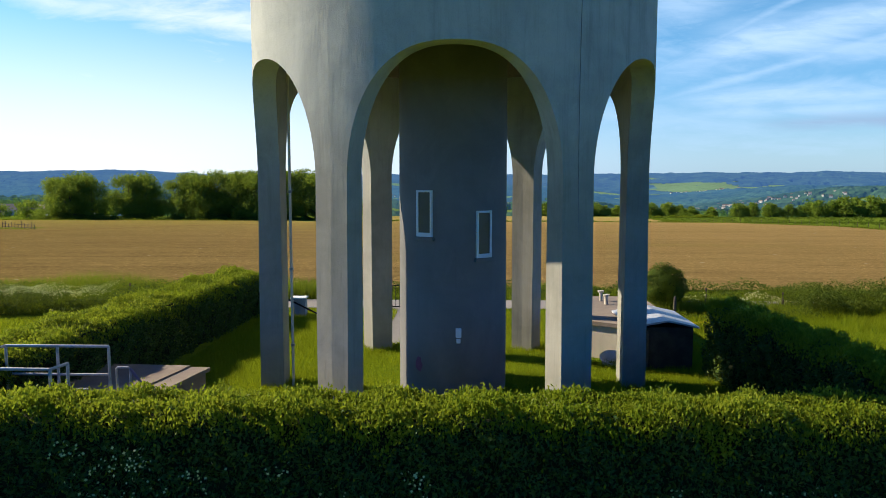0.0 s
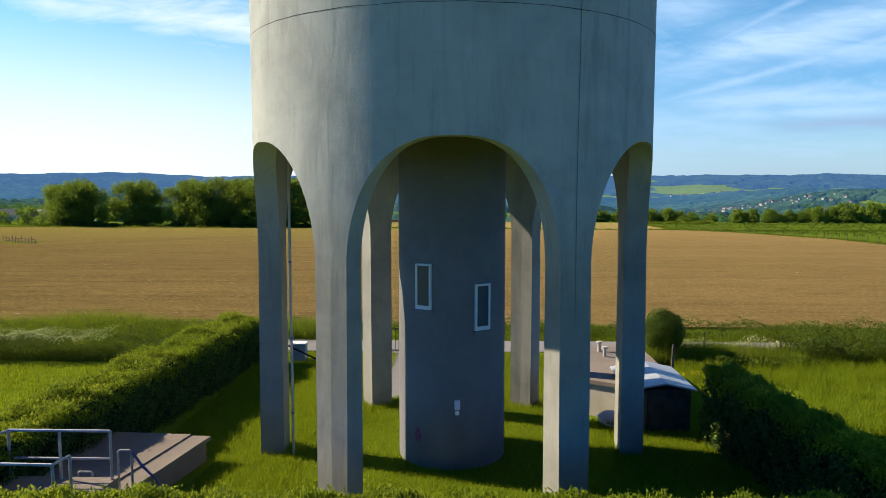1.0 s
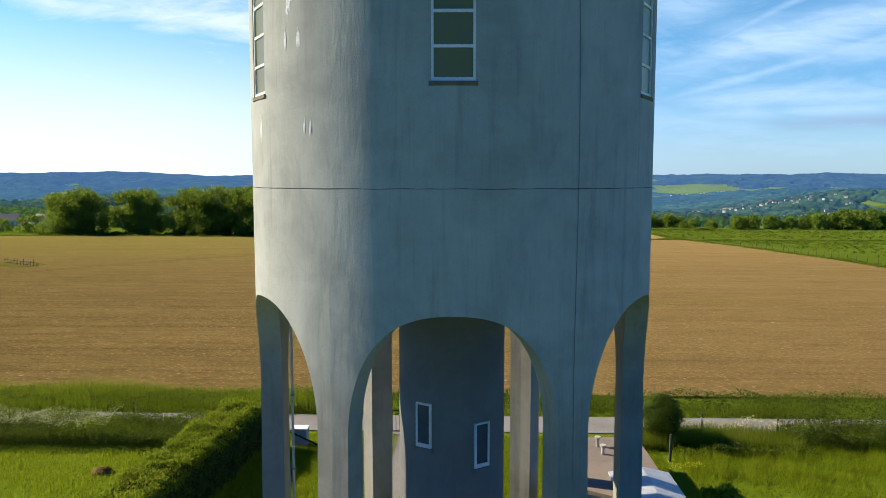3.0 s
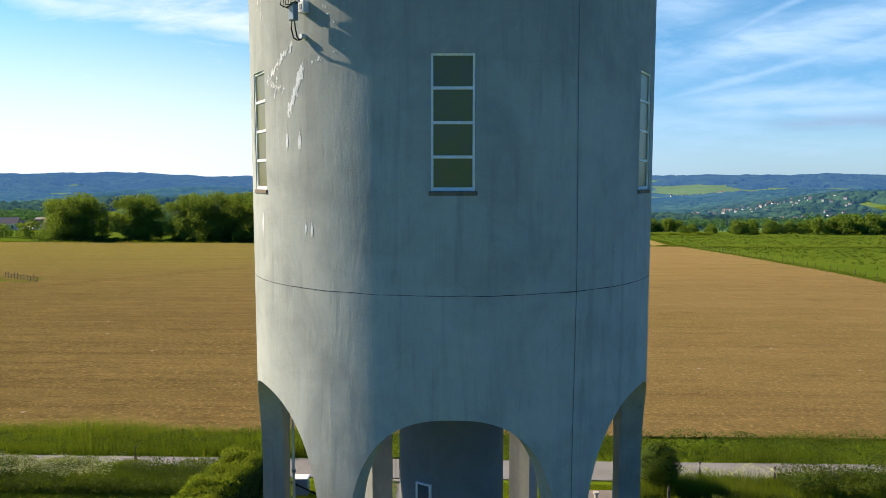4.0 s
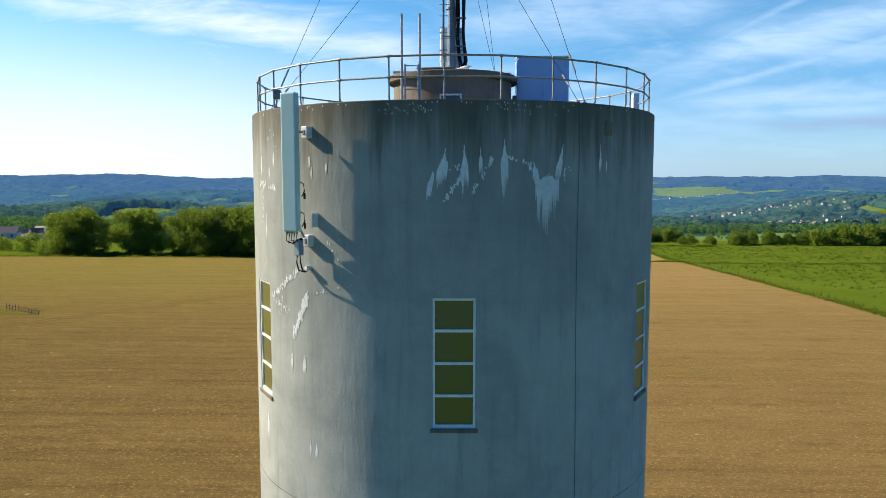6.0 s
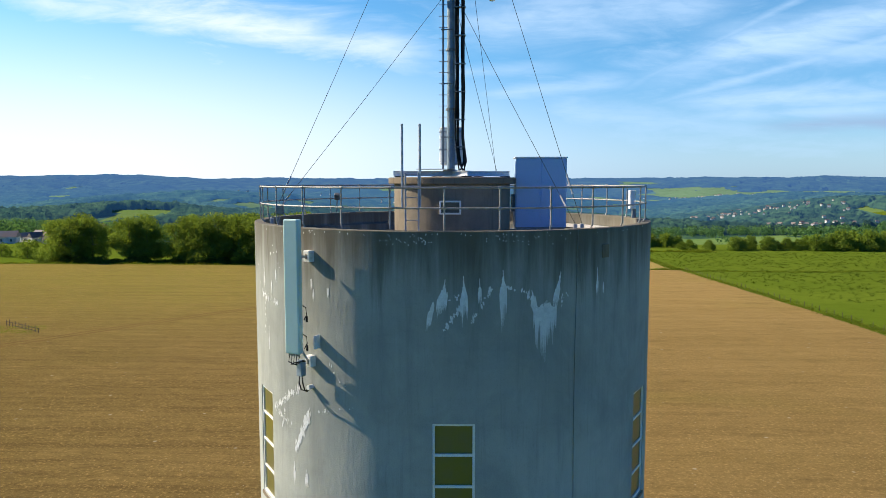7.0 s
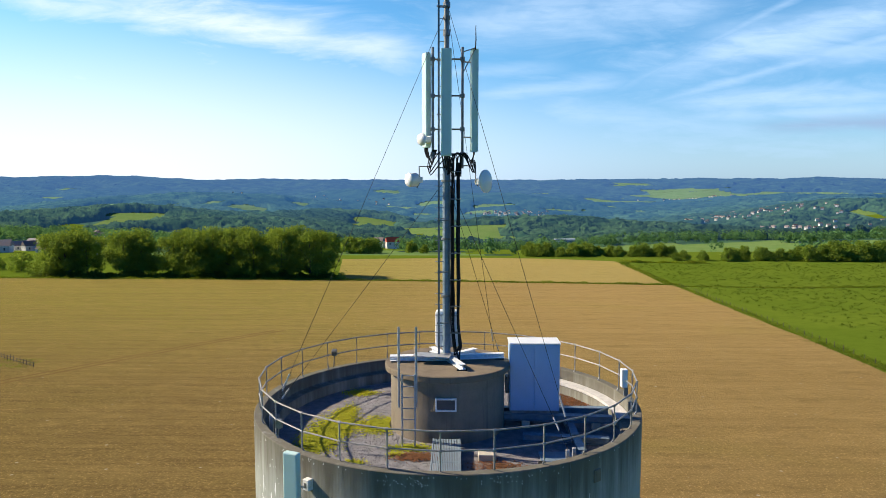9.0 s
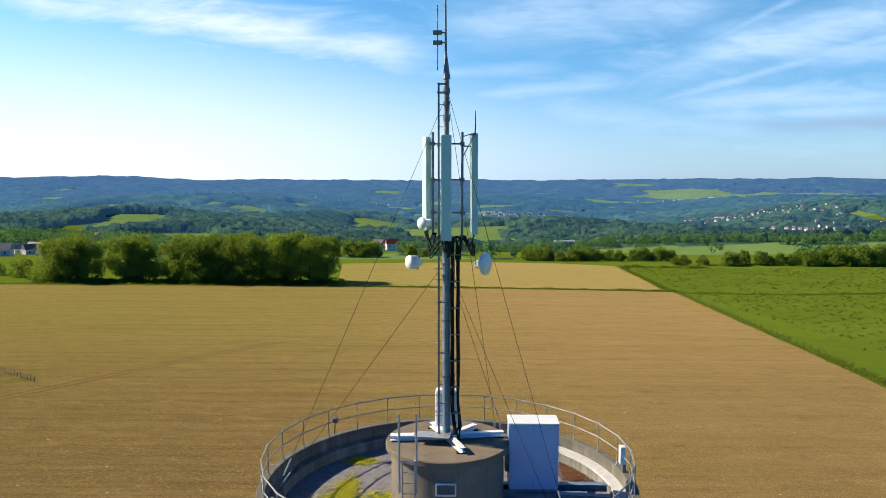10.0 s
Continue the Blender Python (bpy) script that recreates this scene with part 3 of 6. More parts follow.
HALF, SPRING, APEX = 25.4, 5.55, 8.18
for k in range(6):
    mid = 60 * k + ROT
    # leg between two arches, slightly narrower at its foot
    bm = bmesh.new()
    ring = []
    for z, half, out in ((GROUND - 0.1, 4.4, 0.05), (SPRING * 0.5, 4.6, 0.03), (SPRING, 4.6, 0.0)):
        ring.append([bm.verts.new(polar(mid + 30 + s, r, z)) for s, r in ((-half, R_OUT + out), (0, R_OUT + 0.004 + out), (half, R_OUT + out), (half, R_IN), (0, R_IN), (-half, R_IN))])
    for a, b in zip(ring, ring[1:]):
        for j in range(6):
            bm.faces.new((a[j], a[(j + 1) % 6], b[(j + 1) % 6], b[j]))
    bm.faces.new(ring[0][::-1])
    sharp = [e for e in bm.edges if abs(e.verts[0].co.z - e.verts[1].co.z) > 0.5 and abs(math.hypot(e.verts[0].co.x, e.verts[0].co.y) - 4.72) > 0.2]
    bmesh.ops.bevel(bm, geom=[e for e in sharp if len(e.link_faces) == 2 and e.calc_face_angle(0) > 0.6], offset=0.03, segments=2, profile=0.5, affect="EDGES")
    part("leg", bm, TOWER, tower)

    def arch(th, mid=mid):
        off = abs(th - mid) / HALF
        return SPRING + (APEX - SPRING) * math.sqrt(max(0.0, 1 - off ** 2.5)) if off < 1 else SPRING

    angles = [mid - 30, mid - 27] + [mid + HALF * -math.cos(math.pi * j / 48) for j in range(49)] + [mid + 27, mid + 30]
    bm = sector(bmesh.new(), angles, arch, 8.9, R_OUT, R_IN)
    shell = part("arch", bm, TOWER, tower)
    shell.data.polygons.foreach_set("use_smooth", np.array([abs(abs(math.hypot(p.center.x, p.center.y)) - 4.725) > 0.2 for p in shell.data.polygons]))
    edge_sharp(shell.data)

# tank wall with six tall window openings
WIN_LOW, WIN_TOP, WIN_HALF = 12.70, 15.30, 4.9
bm = bmesh.new()
heights = [8.9, 9.8, 10.7, 11.7, WIN_LOW, WIN_TOP, 16.5, 17.7, 18.9]
angles = []
for k in range(6):
    mid = 60 * k + ROT
    angles += [mid - 30 + j * (30 - WIN_HALF) / 14 for j in range(14)] + [mid - WIN_HALF + j * WIN_HALF / 3 for j in range(7)] + [mid + WIN_HALF + j * (30 - WIN_HALF) / 14 for j in range(1, 14)]
grid = [[bm.verts.new(polar(th, R_OUT, z)) for z in heights] for th in angles]
for i in range(len(angles)):
    a, b = grid[i], grid[(i + 1) % len(angles)]
    inside = 14 <= i % 34 < 20
    for j in range(len(heights) - 1):
        if not (inside and heights[j] == WIN_LOW):
            bm.faces.new((a[j], b[j], b[j + 1], a[j + 1]))
bmesh.ops.recalc_face_normals(bm, faces=bm.faces)
reveal = bmesh.new()
for e in [e for e in bm.edges if len(e.link_faces) == 1 and WIN_LOW - 0.01 <= min(v.co.z for v in e.verts) and max(v.co.z for v in e.verts) <= WIN_TOP + 0.01]:
    a, b = e.verts
    reveal.faces.new([reveal.verts.new(p) for p in (a.co, b.co, Vector((b.co.x * 0.955, b.co.y * 0.955, b.co.z)), Vector((a.co.x * 0.955, a.co.y * 0.955, a.co.z)))])
part("tank_wall", bm, TOWER, tower, "", True)
reveal.verts.ensure_lookup_table()
for k in range(6):
    own = bmesh.new()
    for f in reveal.faces:
        c = f.calc_center_median()
        if abs((math.degrees(math.atan2(c.x, -c.y)) - 60 * k - ROT + 180) % 360 - 180) < 20:
            own.faces.new([own.verts.new(v.co) for v in f.verts])
    part("window_reveal", own, TOWER, tower)
reveal.free()
part("tank_lining", lathe(bmesh.new(), [(4.72, 8.9), (4.72, 18.4)], 72), DRUM, tower)
# underside in the dark roof concrete, standing in for gloom under the tank
part("tank_floor", lathe(bmesh.new(), [(0.01, 8.92), (1.3, 8.9), (R_IN + 0.02, 8.7), (R_IN + 0.3, 8.7)], 72), DRUM, tower)
rim = part("parapet", lathe(bmesh.new(), [(R_OUT, 18.9), (R_OUT, RIM - 0.015), (R_OUT - 0.015, RIM), (4.79, RIM), (4.77, RIM - 0.02), (4.77, 18.80), (4.74, 18.77), (4.50, 18.75), (4.48, 18.72), (4.48, FLOOR - 0.1)], 120), TOWER, tower, "stained concrete rim with an inner ledge", True)
edge_sharp(rim.data)

for k in range(6):
    turn = Matrix.Rotation(radians(60 * k + ROT), 4, "Z")
    y0, w, bar = -4.935, 0.424, 0.05
    bm = bmesh.new()
    for x0, x1, z0, z1 in ((-w, -w + bar, WIN_LOW, WIN_TOP), (w - bar, w, WIN_LOW, WIN_TOP), (-w + bar, w - bar, WIN_TOP - bar, WIN_TOP), (-w + bar, w - bar, WIN_LOW, WIN_LOW + 0.07)):
        box(bm, x0, x1, y0 - 0.03, y0 + 0.04, z0, z1, 0.006, turn)
    step = (WIN_TOP - WIN_LOW) / 4
    for j in range(1, 4):
        box(bm, -w + bar, w - bar, y0 - 0.025, y0 + 0.04, WIN_LOW + j * step - 0.03, WIN_LOW + j * step + 0.03, 0.006, turn)
    window = part("window", bm, FRAME, tower, "tall white-framed window with four amber panes")
    for j in range(4):
        part("pane", box(bmesh.new(), -w + bar, w - bar, y0 + 0.002, y0 + 0.014, WIN_LOW + j * step + 0.03, WIN_LOW + (j + 1) * step - 0.03, 0, turn), PANE, window)
    part("sill", box(bmesh.new(), -0.47, 0.47, -5.015, -4.86, WIN_LOW - 0.09, WIN_LOW - 0.005, 0.012, turn), DRUM, window, "mossy concrete sill")

# casting joint, lightning conductor, old bracket plate
for run in range(12):
    bm, last = bmesh.new(), None
    for i in range(17):
        a = run * 30 + i * 29.95 / 16
        z = 10.66 + 0.014 * noise.noise((a * 0.15, 0, 0)) + 0.006 * noise.noise((a * 0.9, 4, 0))
        h = 0.005 + 0.010 * abs(noise.noise((a * 0.35, 9, 0)))
        now = [bm.verts.new(polar(a, 5.004, k)) for k in (z - h, z + h)]
        if last:
            bm.faces.new((last[0], now[0], now[1], last[1]))
        last = now
    part("casting_joint", bm, JOINT, tower, "dark horizontal casting joint")
line = [polar(31.2 + 0.25 * math.sin(z * 0.7), 5.012, z) for z in np.arange(0.2, 19.1, 0.45)]
part("lightning_conductor", tube(bmesh.new(), line, 0.006, 6), STEEL, tower)
turn = Matrix.Rotation(radians(40.6), 4, "Z")
part("wall_plate", box(bmesh.new(), -0.11, 0.11, -5.03, -4.98, 18.5, 18.78, 0.02, turn), DRUM, tower, "old square plate on the wall")


def lime(th, top, low, width, seed):
    """A small white fleck of lime: pointed above, ragged below."""
    bm, rr = bmesh.new(), random.Random(seed)
    last, n = None, 7
    for i in range(n + 1):
        t = i / n
        w = 0.8 * width * (t ** 1.6 * 1.5 if t < 0.62 else 0.7 * (1 - (t - 0.62) / 0.38) ** 0.6) * (0.7 + 0.6 * rr.random()) + 0.005
        mid = th + (rr.random() - 0.5) * width * 3
        now = [bm.verts.new(polar(mid + s * math.degrees(w / 5), 5.005, top + (low - top) * t)) for s in (-0.5, 0.5)]
        if last:
            bm.faces.new((last[0], now[0], now[1], last[1]))
        last = now
    part("lime_fleck", bm, LIME, tower, "white lime fleck on the concrete")


def lime_run(th, top, body, low, width, seed, lean=0.0, fingers=0.6):
    """A white run of lime in thin upright threads: a spike above, a full body, fingers of uneven length below."""
    bm, rr = bmesh.new(), random.Random(seed)
    n, pull = max(4, int(width / 0.011)), 0.4
    for j in range(n):
        x = (j + 0.5) / n * 2 - 1
        out = abs(x - 0.15)
        z1 = body + (top - body) * max(0.0, 1 - (out / 1.1) ** 0.55) + rr.uniform(-0.02, 0.05)
        pull = 0.6 * pull + 0.4 * rr.random() ** 1.5 * (1.6 if rr.random() < 0.35 else 0.5)
        reach = pull * 1.5 * fingers + 0.08
        z0 = body - 0.12 - (body - low) * min(1.0, reach) * (1 - 0.45 * abs(x)) + rr.uniform(-0.03, 0.03)
        mid = th + math.degrees(x * width / 2 / 5)
        last = None
        for i in range(6):
            t = i / 5
            z = z1 + (z0 - z1) * t
            w = width / n * (0.62 if t < 0.5 else 0.62 - 1.0 * (t - 0.5)) * rr.uniform(0.85, 1.25)
            at = mid + lean * (body - z)
            now = [bm.verts.new(polar(at + s * math.degrees(max(w, 0.002) / 5), 5.005 + 0.0004 * (j % 3), z)) for s in (-1, 1)]
            if last:
                bm.faces.new((last[0], now[0], now[1], last[1]))
            last = now
    part("lime_run", bm, LIME, tower, "white lime run with thin drip fingers")


def lime_band(t0, z0, t1, z1, wide, count, seed, long=0.08):
    """Old drip line: short upright flecks strewn along a slanting line."""
    bm, rr = bmesh.new(), random.Random(seed)
    for j in range(count):
        t = rr.random()
        th = t0 + (t1 - t0) * t + rr.gauss(0, wide * 6)
        z = z0 + (z1 - z0) * t + rr.gauss(0, wide)
        h, w = rr.uniform(0.15, 1.0) ** 1.5 * long, math.degrees(rr.uniform(0.008, 0.026) / 5)
        r = 5.005 + 0.0003 * (j % 5)
        lean = (t1 - t0) / (z1 - z0) * h * 0.4 if abs(z1 - z0) > abs(t1 - t0) * 0.087 else 0.0
        bm.faces.new([bm.verts.new(polar(th + dx - lean * dz, r, z + dz * h)) for dx, dz in ((-w, -0.3), (0, -1), (w, -0.2), (w * 0.6, 0.6), (0, 1), (-w * 0.7, 0.5))])
    tagged(part("lime_fleck_line", bm, LIME, tower, "line of white lime flecks"), kind="stuff")


# the group of runs under the rim in the shade
for i, (th, top, body, low, width, lean, fingers) in enumerate((
    (-1.3, 18.21, 17.80, 17.37, 0.20, -1.2, 0.7), (3.5, 18.28, 17.78, 17.17, 0.15, 0.4, 0.8), (7.1, 18.24, 17.88, 17.68, 0.07, 0.4, 0.6), (12.4, 18.39, 17.90, 16.98, 0.15, 0.4, 0.9),
    (25.7, 18.36, 17.85, 17.45, 0.13, -2.0, 0.6), (22.7, 17.70, 17.55, 16.62, 0.52, 0.0, 0.95), (19.7, 17.98, 17.72, 17.40, 0.12, 2.5, 0.6), (37.9, 18.3, 17.95, 17.78, 0.07, 0.0, 0.6), (40.1, 17.98, 17.9, 17.8, 0.03, 0.0, 0.5), (-4.0, 17.72, 17.5, 17.15, 0.1, -1.8, 0.8),
)):
    lime_run(th, top, body, low, width, 60 + i, lean, fingers)
for i, (t0, z0, t1, z1, wide, count, long) in enumerate((
    (2.6, 17.62, -1.0, 17.17, 0.015, 26, 0.09), (9.9, 18.02, 7.4, 17.64, 0.02, 14, 0.07), (13.4, 18.02, 18.4, 17.88, 0.02, 20, 0.05), (18.3, 17.88, 19.8, 17.60, 0.02, 14, 0.09), (-3.2, 17.7, -4.5, 17.2, 0.02, 22, 0.08), (0.2, 17.78, 2.6, 17.86, 0.02, 8, 0.05), (5.2, 17.35, 6.3, 17.5, 0.02, 10, 0.07), (26.5, 17.7, 29.5, 17.85, 0.03, 9, 0.05),
    (-60, 17.56, -49, 17.42, 0.035, 44, 0.07), (-57, 17.5, -58, 16.6, 0.05, 14, 0.1), (-40, 15.68, -52, 15.02, 0.035, 70, 0.1), (-36.2, 15.2, -41.6, 14.3, 0.04, 110, 0.11), (-51, 15.0, -43, 14.78, 0.03, 26, 0.06), (-46.5, 15.1, -47.5, 14.7, 0.03, 14, 0.08), (-33, 15.25, -22.5, 15.5, 0.03, 14, 0.05), (-30, 16.3, -25, 15.95, 0.05, 12, 0.06),
)):
    lime_band(t0, z0, t1, z1, wide, count, 300 + i, long)
for i, (th, top, body, low, width) in enumerate(((-42.6, 14.02, 13.75, 13.5, 0.07), (-37.7, 13.9, 13.72, 13.55, 0.11), (-49.9, 18.2, 18.05, 17.9, 0.06), (-52.5, 17.95, 17.8, 17.65, 0.05), (-34.8, 18.1, 18.02, 17.95, 0.05), (-34.2, 17.85, 17.78, 17.68, 0.05), (-29.6, 17.95, 17.87, 17.78, 0.05), (-58, 18.2, 17.9, 17.5, 0.06), (-55, 16.9, 16.5, 16.1, 0.04), (-57, 12.3, 12.0, 11.6, 0.12), (-36, 12.1, 11.95, 11.75, 0.05), (-34, 12.1, 11.9, 11.7, 0.06))):
    lime_run(th, top, body, low, width, 80 + i, 0.0, 0.7)
rr = random.Random(5)
for i in range(30):
    z = 19.05 - rr.uniform(0, 1) ** 2 * 1.3
    lime(rr.uniform(-84, -42), z, z - rr.uniform(0.02, 0.12), rr.uniform(0.02, 0.06), 500 + i)
for i in range(85):
    z = rr.uniform(18.86, 19.08) if i < 50 else rr.uniform(19.02, 19.1)
    lime(rr.uniform(-16, -3) if i < 28 else rr.uniform(5, 30) if i < 50 else rr.uniform(-50, 60), z, z - rr.uniform(0.015, 0.04), rr.uniform(0.02, 0.045), 400 + i)

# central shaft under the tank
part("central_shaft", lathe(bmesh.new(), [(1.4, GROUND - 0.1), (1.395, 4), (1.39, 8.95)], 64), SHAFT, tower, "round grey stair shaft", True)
for th, z0, z1 in ((-29.0, 4.14, 5.28), (33.6, 3.62, 4.78)):
    turn = Matrix.Rotation(radians(th), 4, "Z")
    bm = bmesh.new()
    for x0, x1, a, b in ((-0.22, -0.17, z0, z1), (0.17, 0.22, z0, z1), (-0.17, 0.17, z1 - 0.05, z1), (-0.17, 0.17, z0, z0 + 0.1)):
        box(bm, x0, x1, -1.44, -1.36, a, b, 0.006, turn)
    window = part("small_window", bm, WHITE, tower, "small white-framed shaft window")
    part("pane", box(bmesh.new(), -0.17, 0.17, -1.41, -1.395, z0 + 0.1, z1 - 0.04, 0, turn), DIMPANE, window)
    part("sill", box(bmesh.new(), -0.27, 0.27, -1.47, -1.36, z0 - 0.1, z0 - 0.004, 0.012, turn), SHAFT, window)
turn = Matrix.Rotation(radians(6.5), 4, "Z")
lamp = thing("wall_lamp", "small white bulkhead lamp on the shaft wall", "lamp")
part("housing", box(bmesh.new(), -0.07, 0.07, -1.47, -1.385, 1.66, 1.9, 0.02, turn), WHITE, lamp)
part("conduit_box", box(bmesh.new(), -0.05, 0.05, -1.44, -1.385, 1.52, 1.63, 0.012, turn), FRAME, lamp)
bm = bmesh.new()
rr = random.Random(2)
loop = [bm.verts.new(polar(-36.5 + 4.6 * math.cos(a) * (0.7 + 0.4 * rr.random()), 1.405, 0.92 + 0.22 * math.sin(a) * (0.75 + 0.35 * rr.random()))) for a in np.linspace(0, math.tau, 15)[:-1]]
bm.faces.new(loop)
part("sprayed_mark", bm, PURPLE, tower, "purple sprayed blot")
pipe = thing("downpipe", "pale grey downpipe running down a tower leg", "pipe")
top = polar(-84, 4.2, 8.3)
part("tube", tube(bmesh.new(), [top, polar(-84, 4.2, 4), polar(-84, 4.2, 0.1)], 0.036, 10), PALE, pipe)
for z in (1.2, 3.2, 5.2):
    part("clamp", tube(bmesh.new(), [polar(-84, 4.2, z), polar(-84, 4.2, z + 0.06)], 0.06, 10), STEEL, pipe)


# ---- roof of the tower ----
bm = bmesh.new()
lathe(bm, [(0.01, FLOOR), (1.6, FLOOR), (3.0, FLOOR), (4.5, FLOOR)], 72)
part("roof_bed", bm, GRAVEL, tower, "gravelled flat roof")

rr = np.random.default_rng(8)
for name, mat, patches, label in (
    ("roof_moss", MOSS, [(-3.2, -1.2, 0.5, 1.1, 3600), (-2.95, -0.2, 0.55, 0.9, 3200), (-2.85, 0.8, 0.3, 0.7, 1400), (-1.8, -0.15, 0.5, 0.6, 3000), (-0.9, -1.8, 0.5, 0.25, 800), (-2.7, 2.8, 0.5, 0.35, 800), (-2.1, -2.75, 0.25, 0.2, 260), (-1.2, -2.2, 0.2, 0.12, 200)], "yellow-green moss cushions on the roof gravel"),
    ("roof_weeds", SEDGE, [(-0.75, -2.35, 0.5, 0.25, 1000), (3.75, 2.1, 0.55, 0.9, 2600), (1.2, -2.9, 0.6, 0.3, 500)], "red-brown dried growth on the roof gravel"),
):
    pts = np.concatenate([np.stack([rr.normal(cx, sx * 0.5, n), rr.normal(cy, sy * 0.5, n), np.full(n, FLOOR) + rr.uniform(0.005, 0.04, n)], 1) for cx, cy, sx, sy, n in patches])
    inside = (np.hypot(pts[:, 0], pts[:, 1]) > 1.55) & (np.hypot(pts[:, 0], pts[:, 1]) < 4.4)
    pts = pts[inside]
    n = len(pts)
    a = rr.uniform(0, math.tau, n)
    s = rr.uniform(0.015, 0.035, n)
    off = np.stack([np.cos(a) * s, np.sin(a) * s, rr.uniform(-0.008, 0.012, n)], 1)
    off2 = np.stack([-np.sin(a) * s, np.cos(a) * s, rr.uniform(-0.008, 0.012, n)], 1)
    vs = np.stack([pts - off, pts - off2, pts + off, pts + off2], 1).reshape(-1, 3)
    tagged(new(name, mesh_of(name, vs.tolist(), np.arange(4 * n).reshape(-1, 4).tolist(), mat)), label, "moss", kind="stuff")

stones = np.random.default_rng(3)
n = 15000
r, a = np.sqrt(stones.uniform(1.55 ** 2, 4.46 ** 2, n)), stones.uniform(0, math.tau, n)
c = np.stack([r * np.cos(a), r * np.sin(a), np.full(n, FLOOR)], 1)
s = stones.uniform(0.008, 0.021, n)[:, None]
jit = [np.stack([np.cos(k * 2.1 + a), np.sin(k * 2.1 + a), np.zeros(n)], 1) * s for k in range(3)]
vs = np.stack([c + jit[0], c + jit[1], c + jit[2], c + np.array([0, 0, 1.0]) * s * 0.9], 1).reshape(-1, 3)
k = np.arange(n)[:, None] * 4
fs = np.concatenate([k + [0, 1, 3], k + [1, 2, 3], k + [2, 0, 3]])
tagged(new("roof_pebbles", mesh_of("roof_pebbles", vs.tolist(), fs.tolist(), GRAVEL)), "loose grey roof gravel", "gravel", kind="stuff")

# round hatch house in the middle
hatch = thing("hatch_house", "round weathered concrete roof hatch house with a flat lid", "hatch house", at=(0, 0, 0))
drum = part("wall", lathe(bmesh.new(), [(1.5, FLOOR - 0.02), (1.5, 20.03)], 64), HATCH, hatch, "", True)
lid = part("lid", lathe(bmesh.new(), [(1.49, 20.02), (1.64, 20.02), (1.65, 20.03), (1.65, 20.16), (1.63, 20.18), (0.01, 20.21)], 64), DRUM, hatch, "", True)
edge_sharp(lid.data)
bm = bmesh.new()
for x0, x1, z0, z1 in ((-0.28, -0.24, 19.29, 19.62), (0.2, 0.24, 19.29, 19.62), (-0.24, 0.2, 19.58, 19.62), (-0.24, 0.2, 19.29, 19.33)):
    box(bm, x0, x1, -1.56, -1.46, z0, z1, 0.006)
slit = part("window_frame", bm, FRAME, hatch, "pale window frame")
part("pane", box(bmesh.new(), -0.24, 0.2, -1.525, -1.51, 19.33, 19.58), DIMPANE, slit)

# ladder on the hatch house
ladder = thing("roof_ladder", "galvanised ladder with long handholds against the hatch house", "ladder")
for x in (-1.16, -0.74):
    part("handhold", tube(bmesh.new(), [(x, -1.7, 19.45), (x, -1.7, 21.43)], 0.03, 8), GALV, ladder)
for x in (-1.08, -0.77):
    part("rail", box(bmesh.new(), x - 0.02, x + 0.02, -1.76, -1.71, FLOOR, 20.28, 0.006), GALV, ladder)
for k in range(7):
    z = 18.62 + k * 0.27
    part("rung", tube(bmesh.new(), [(-1.08, -1.735, z), (-0.77, -1.735, z)], 0.014, 6), GALV, ladder)

# grating in front of it
# steel bars coloured blue-grey, the sky's blue cast put into the paint
grate = thing("roof_grating", "small steel walkway grating on the gravel", "grating")
for x in (-0.34, 0.31):
    part("side_bar", box(bmesh.new(), x, x + 0.03, -3.66, -1.66, 18.56, 18.66), BLUEGREY, grate)
for k in range(16):
    x = -0.298 + k * 0.0385
    part("bar", box(bmesh.new(), x, x + 0.026, -3.66, -1.66, 18.61, 18.65), BLUEGREY, grate)
for y in (-3.65, -3.0, -2.35, -1.7):
    part("cross_bar", box(bmesh.new(), -0.31, 0.31, y, y + 0.03, 18.57, 18.61), BLUEGREY, grate)
for x, y in ((-0.325, -3.5), (0.325, -3.5), (-0.325, -1.85), (0.325, -1.85)):
    part("foot", box(bmesh.new(), x - 0.03, x + 0.03, y - 0.03, y + 0.03, FLOOR - 0.01, 18.56), STEEL, grate)

# guard rail
railing = thing("guard_railing", "thin galvanised guard railing round the tower's rim", "railing")
posts = [-0.9 + 360 / 28 * k for k in range(28)]
R_RAIL = 4.86
for th in posts:
    part("post", tube(bmesh.new(), [polar(th, R_RAIL - 0.06, 18.85), polar(th, R_RAIL - 0.05, 19.1), polar(th, R_RAIL, 19.2), polar(th, R_RAIL, 19.97)], 0.019, 7), RAIL, railing)
    for z in (19.56, 19.96):
        part("rail_joint", tube(bmesh.new(), [polar(th - 0.35, R_RAIL, z), polar(th + 0.35, R_RAIL, z)], 0.031, 7), RAIL, railing)
part("top_rail", tube(bmesh.new(), [polar(th, R_RAIL, 19.96) for th in posts], 0.02, 8, True), RAIL, railing)
part("middle_rail", tube(bmesh.new(), [polar(th, R_RAIL, 19.56) for th in posts], 0.018, 8, True), RAIL, railing)

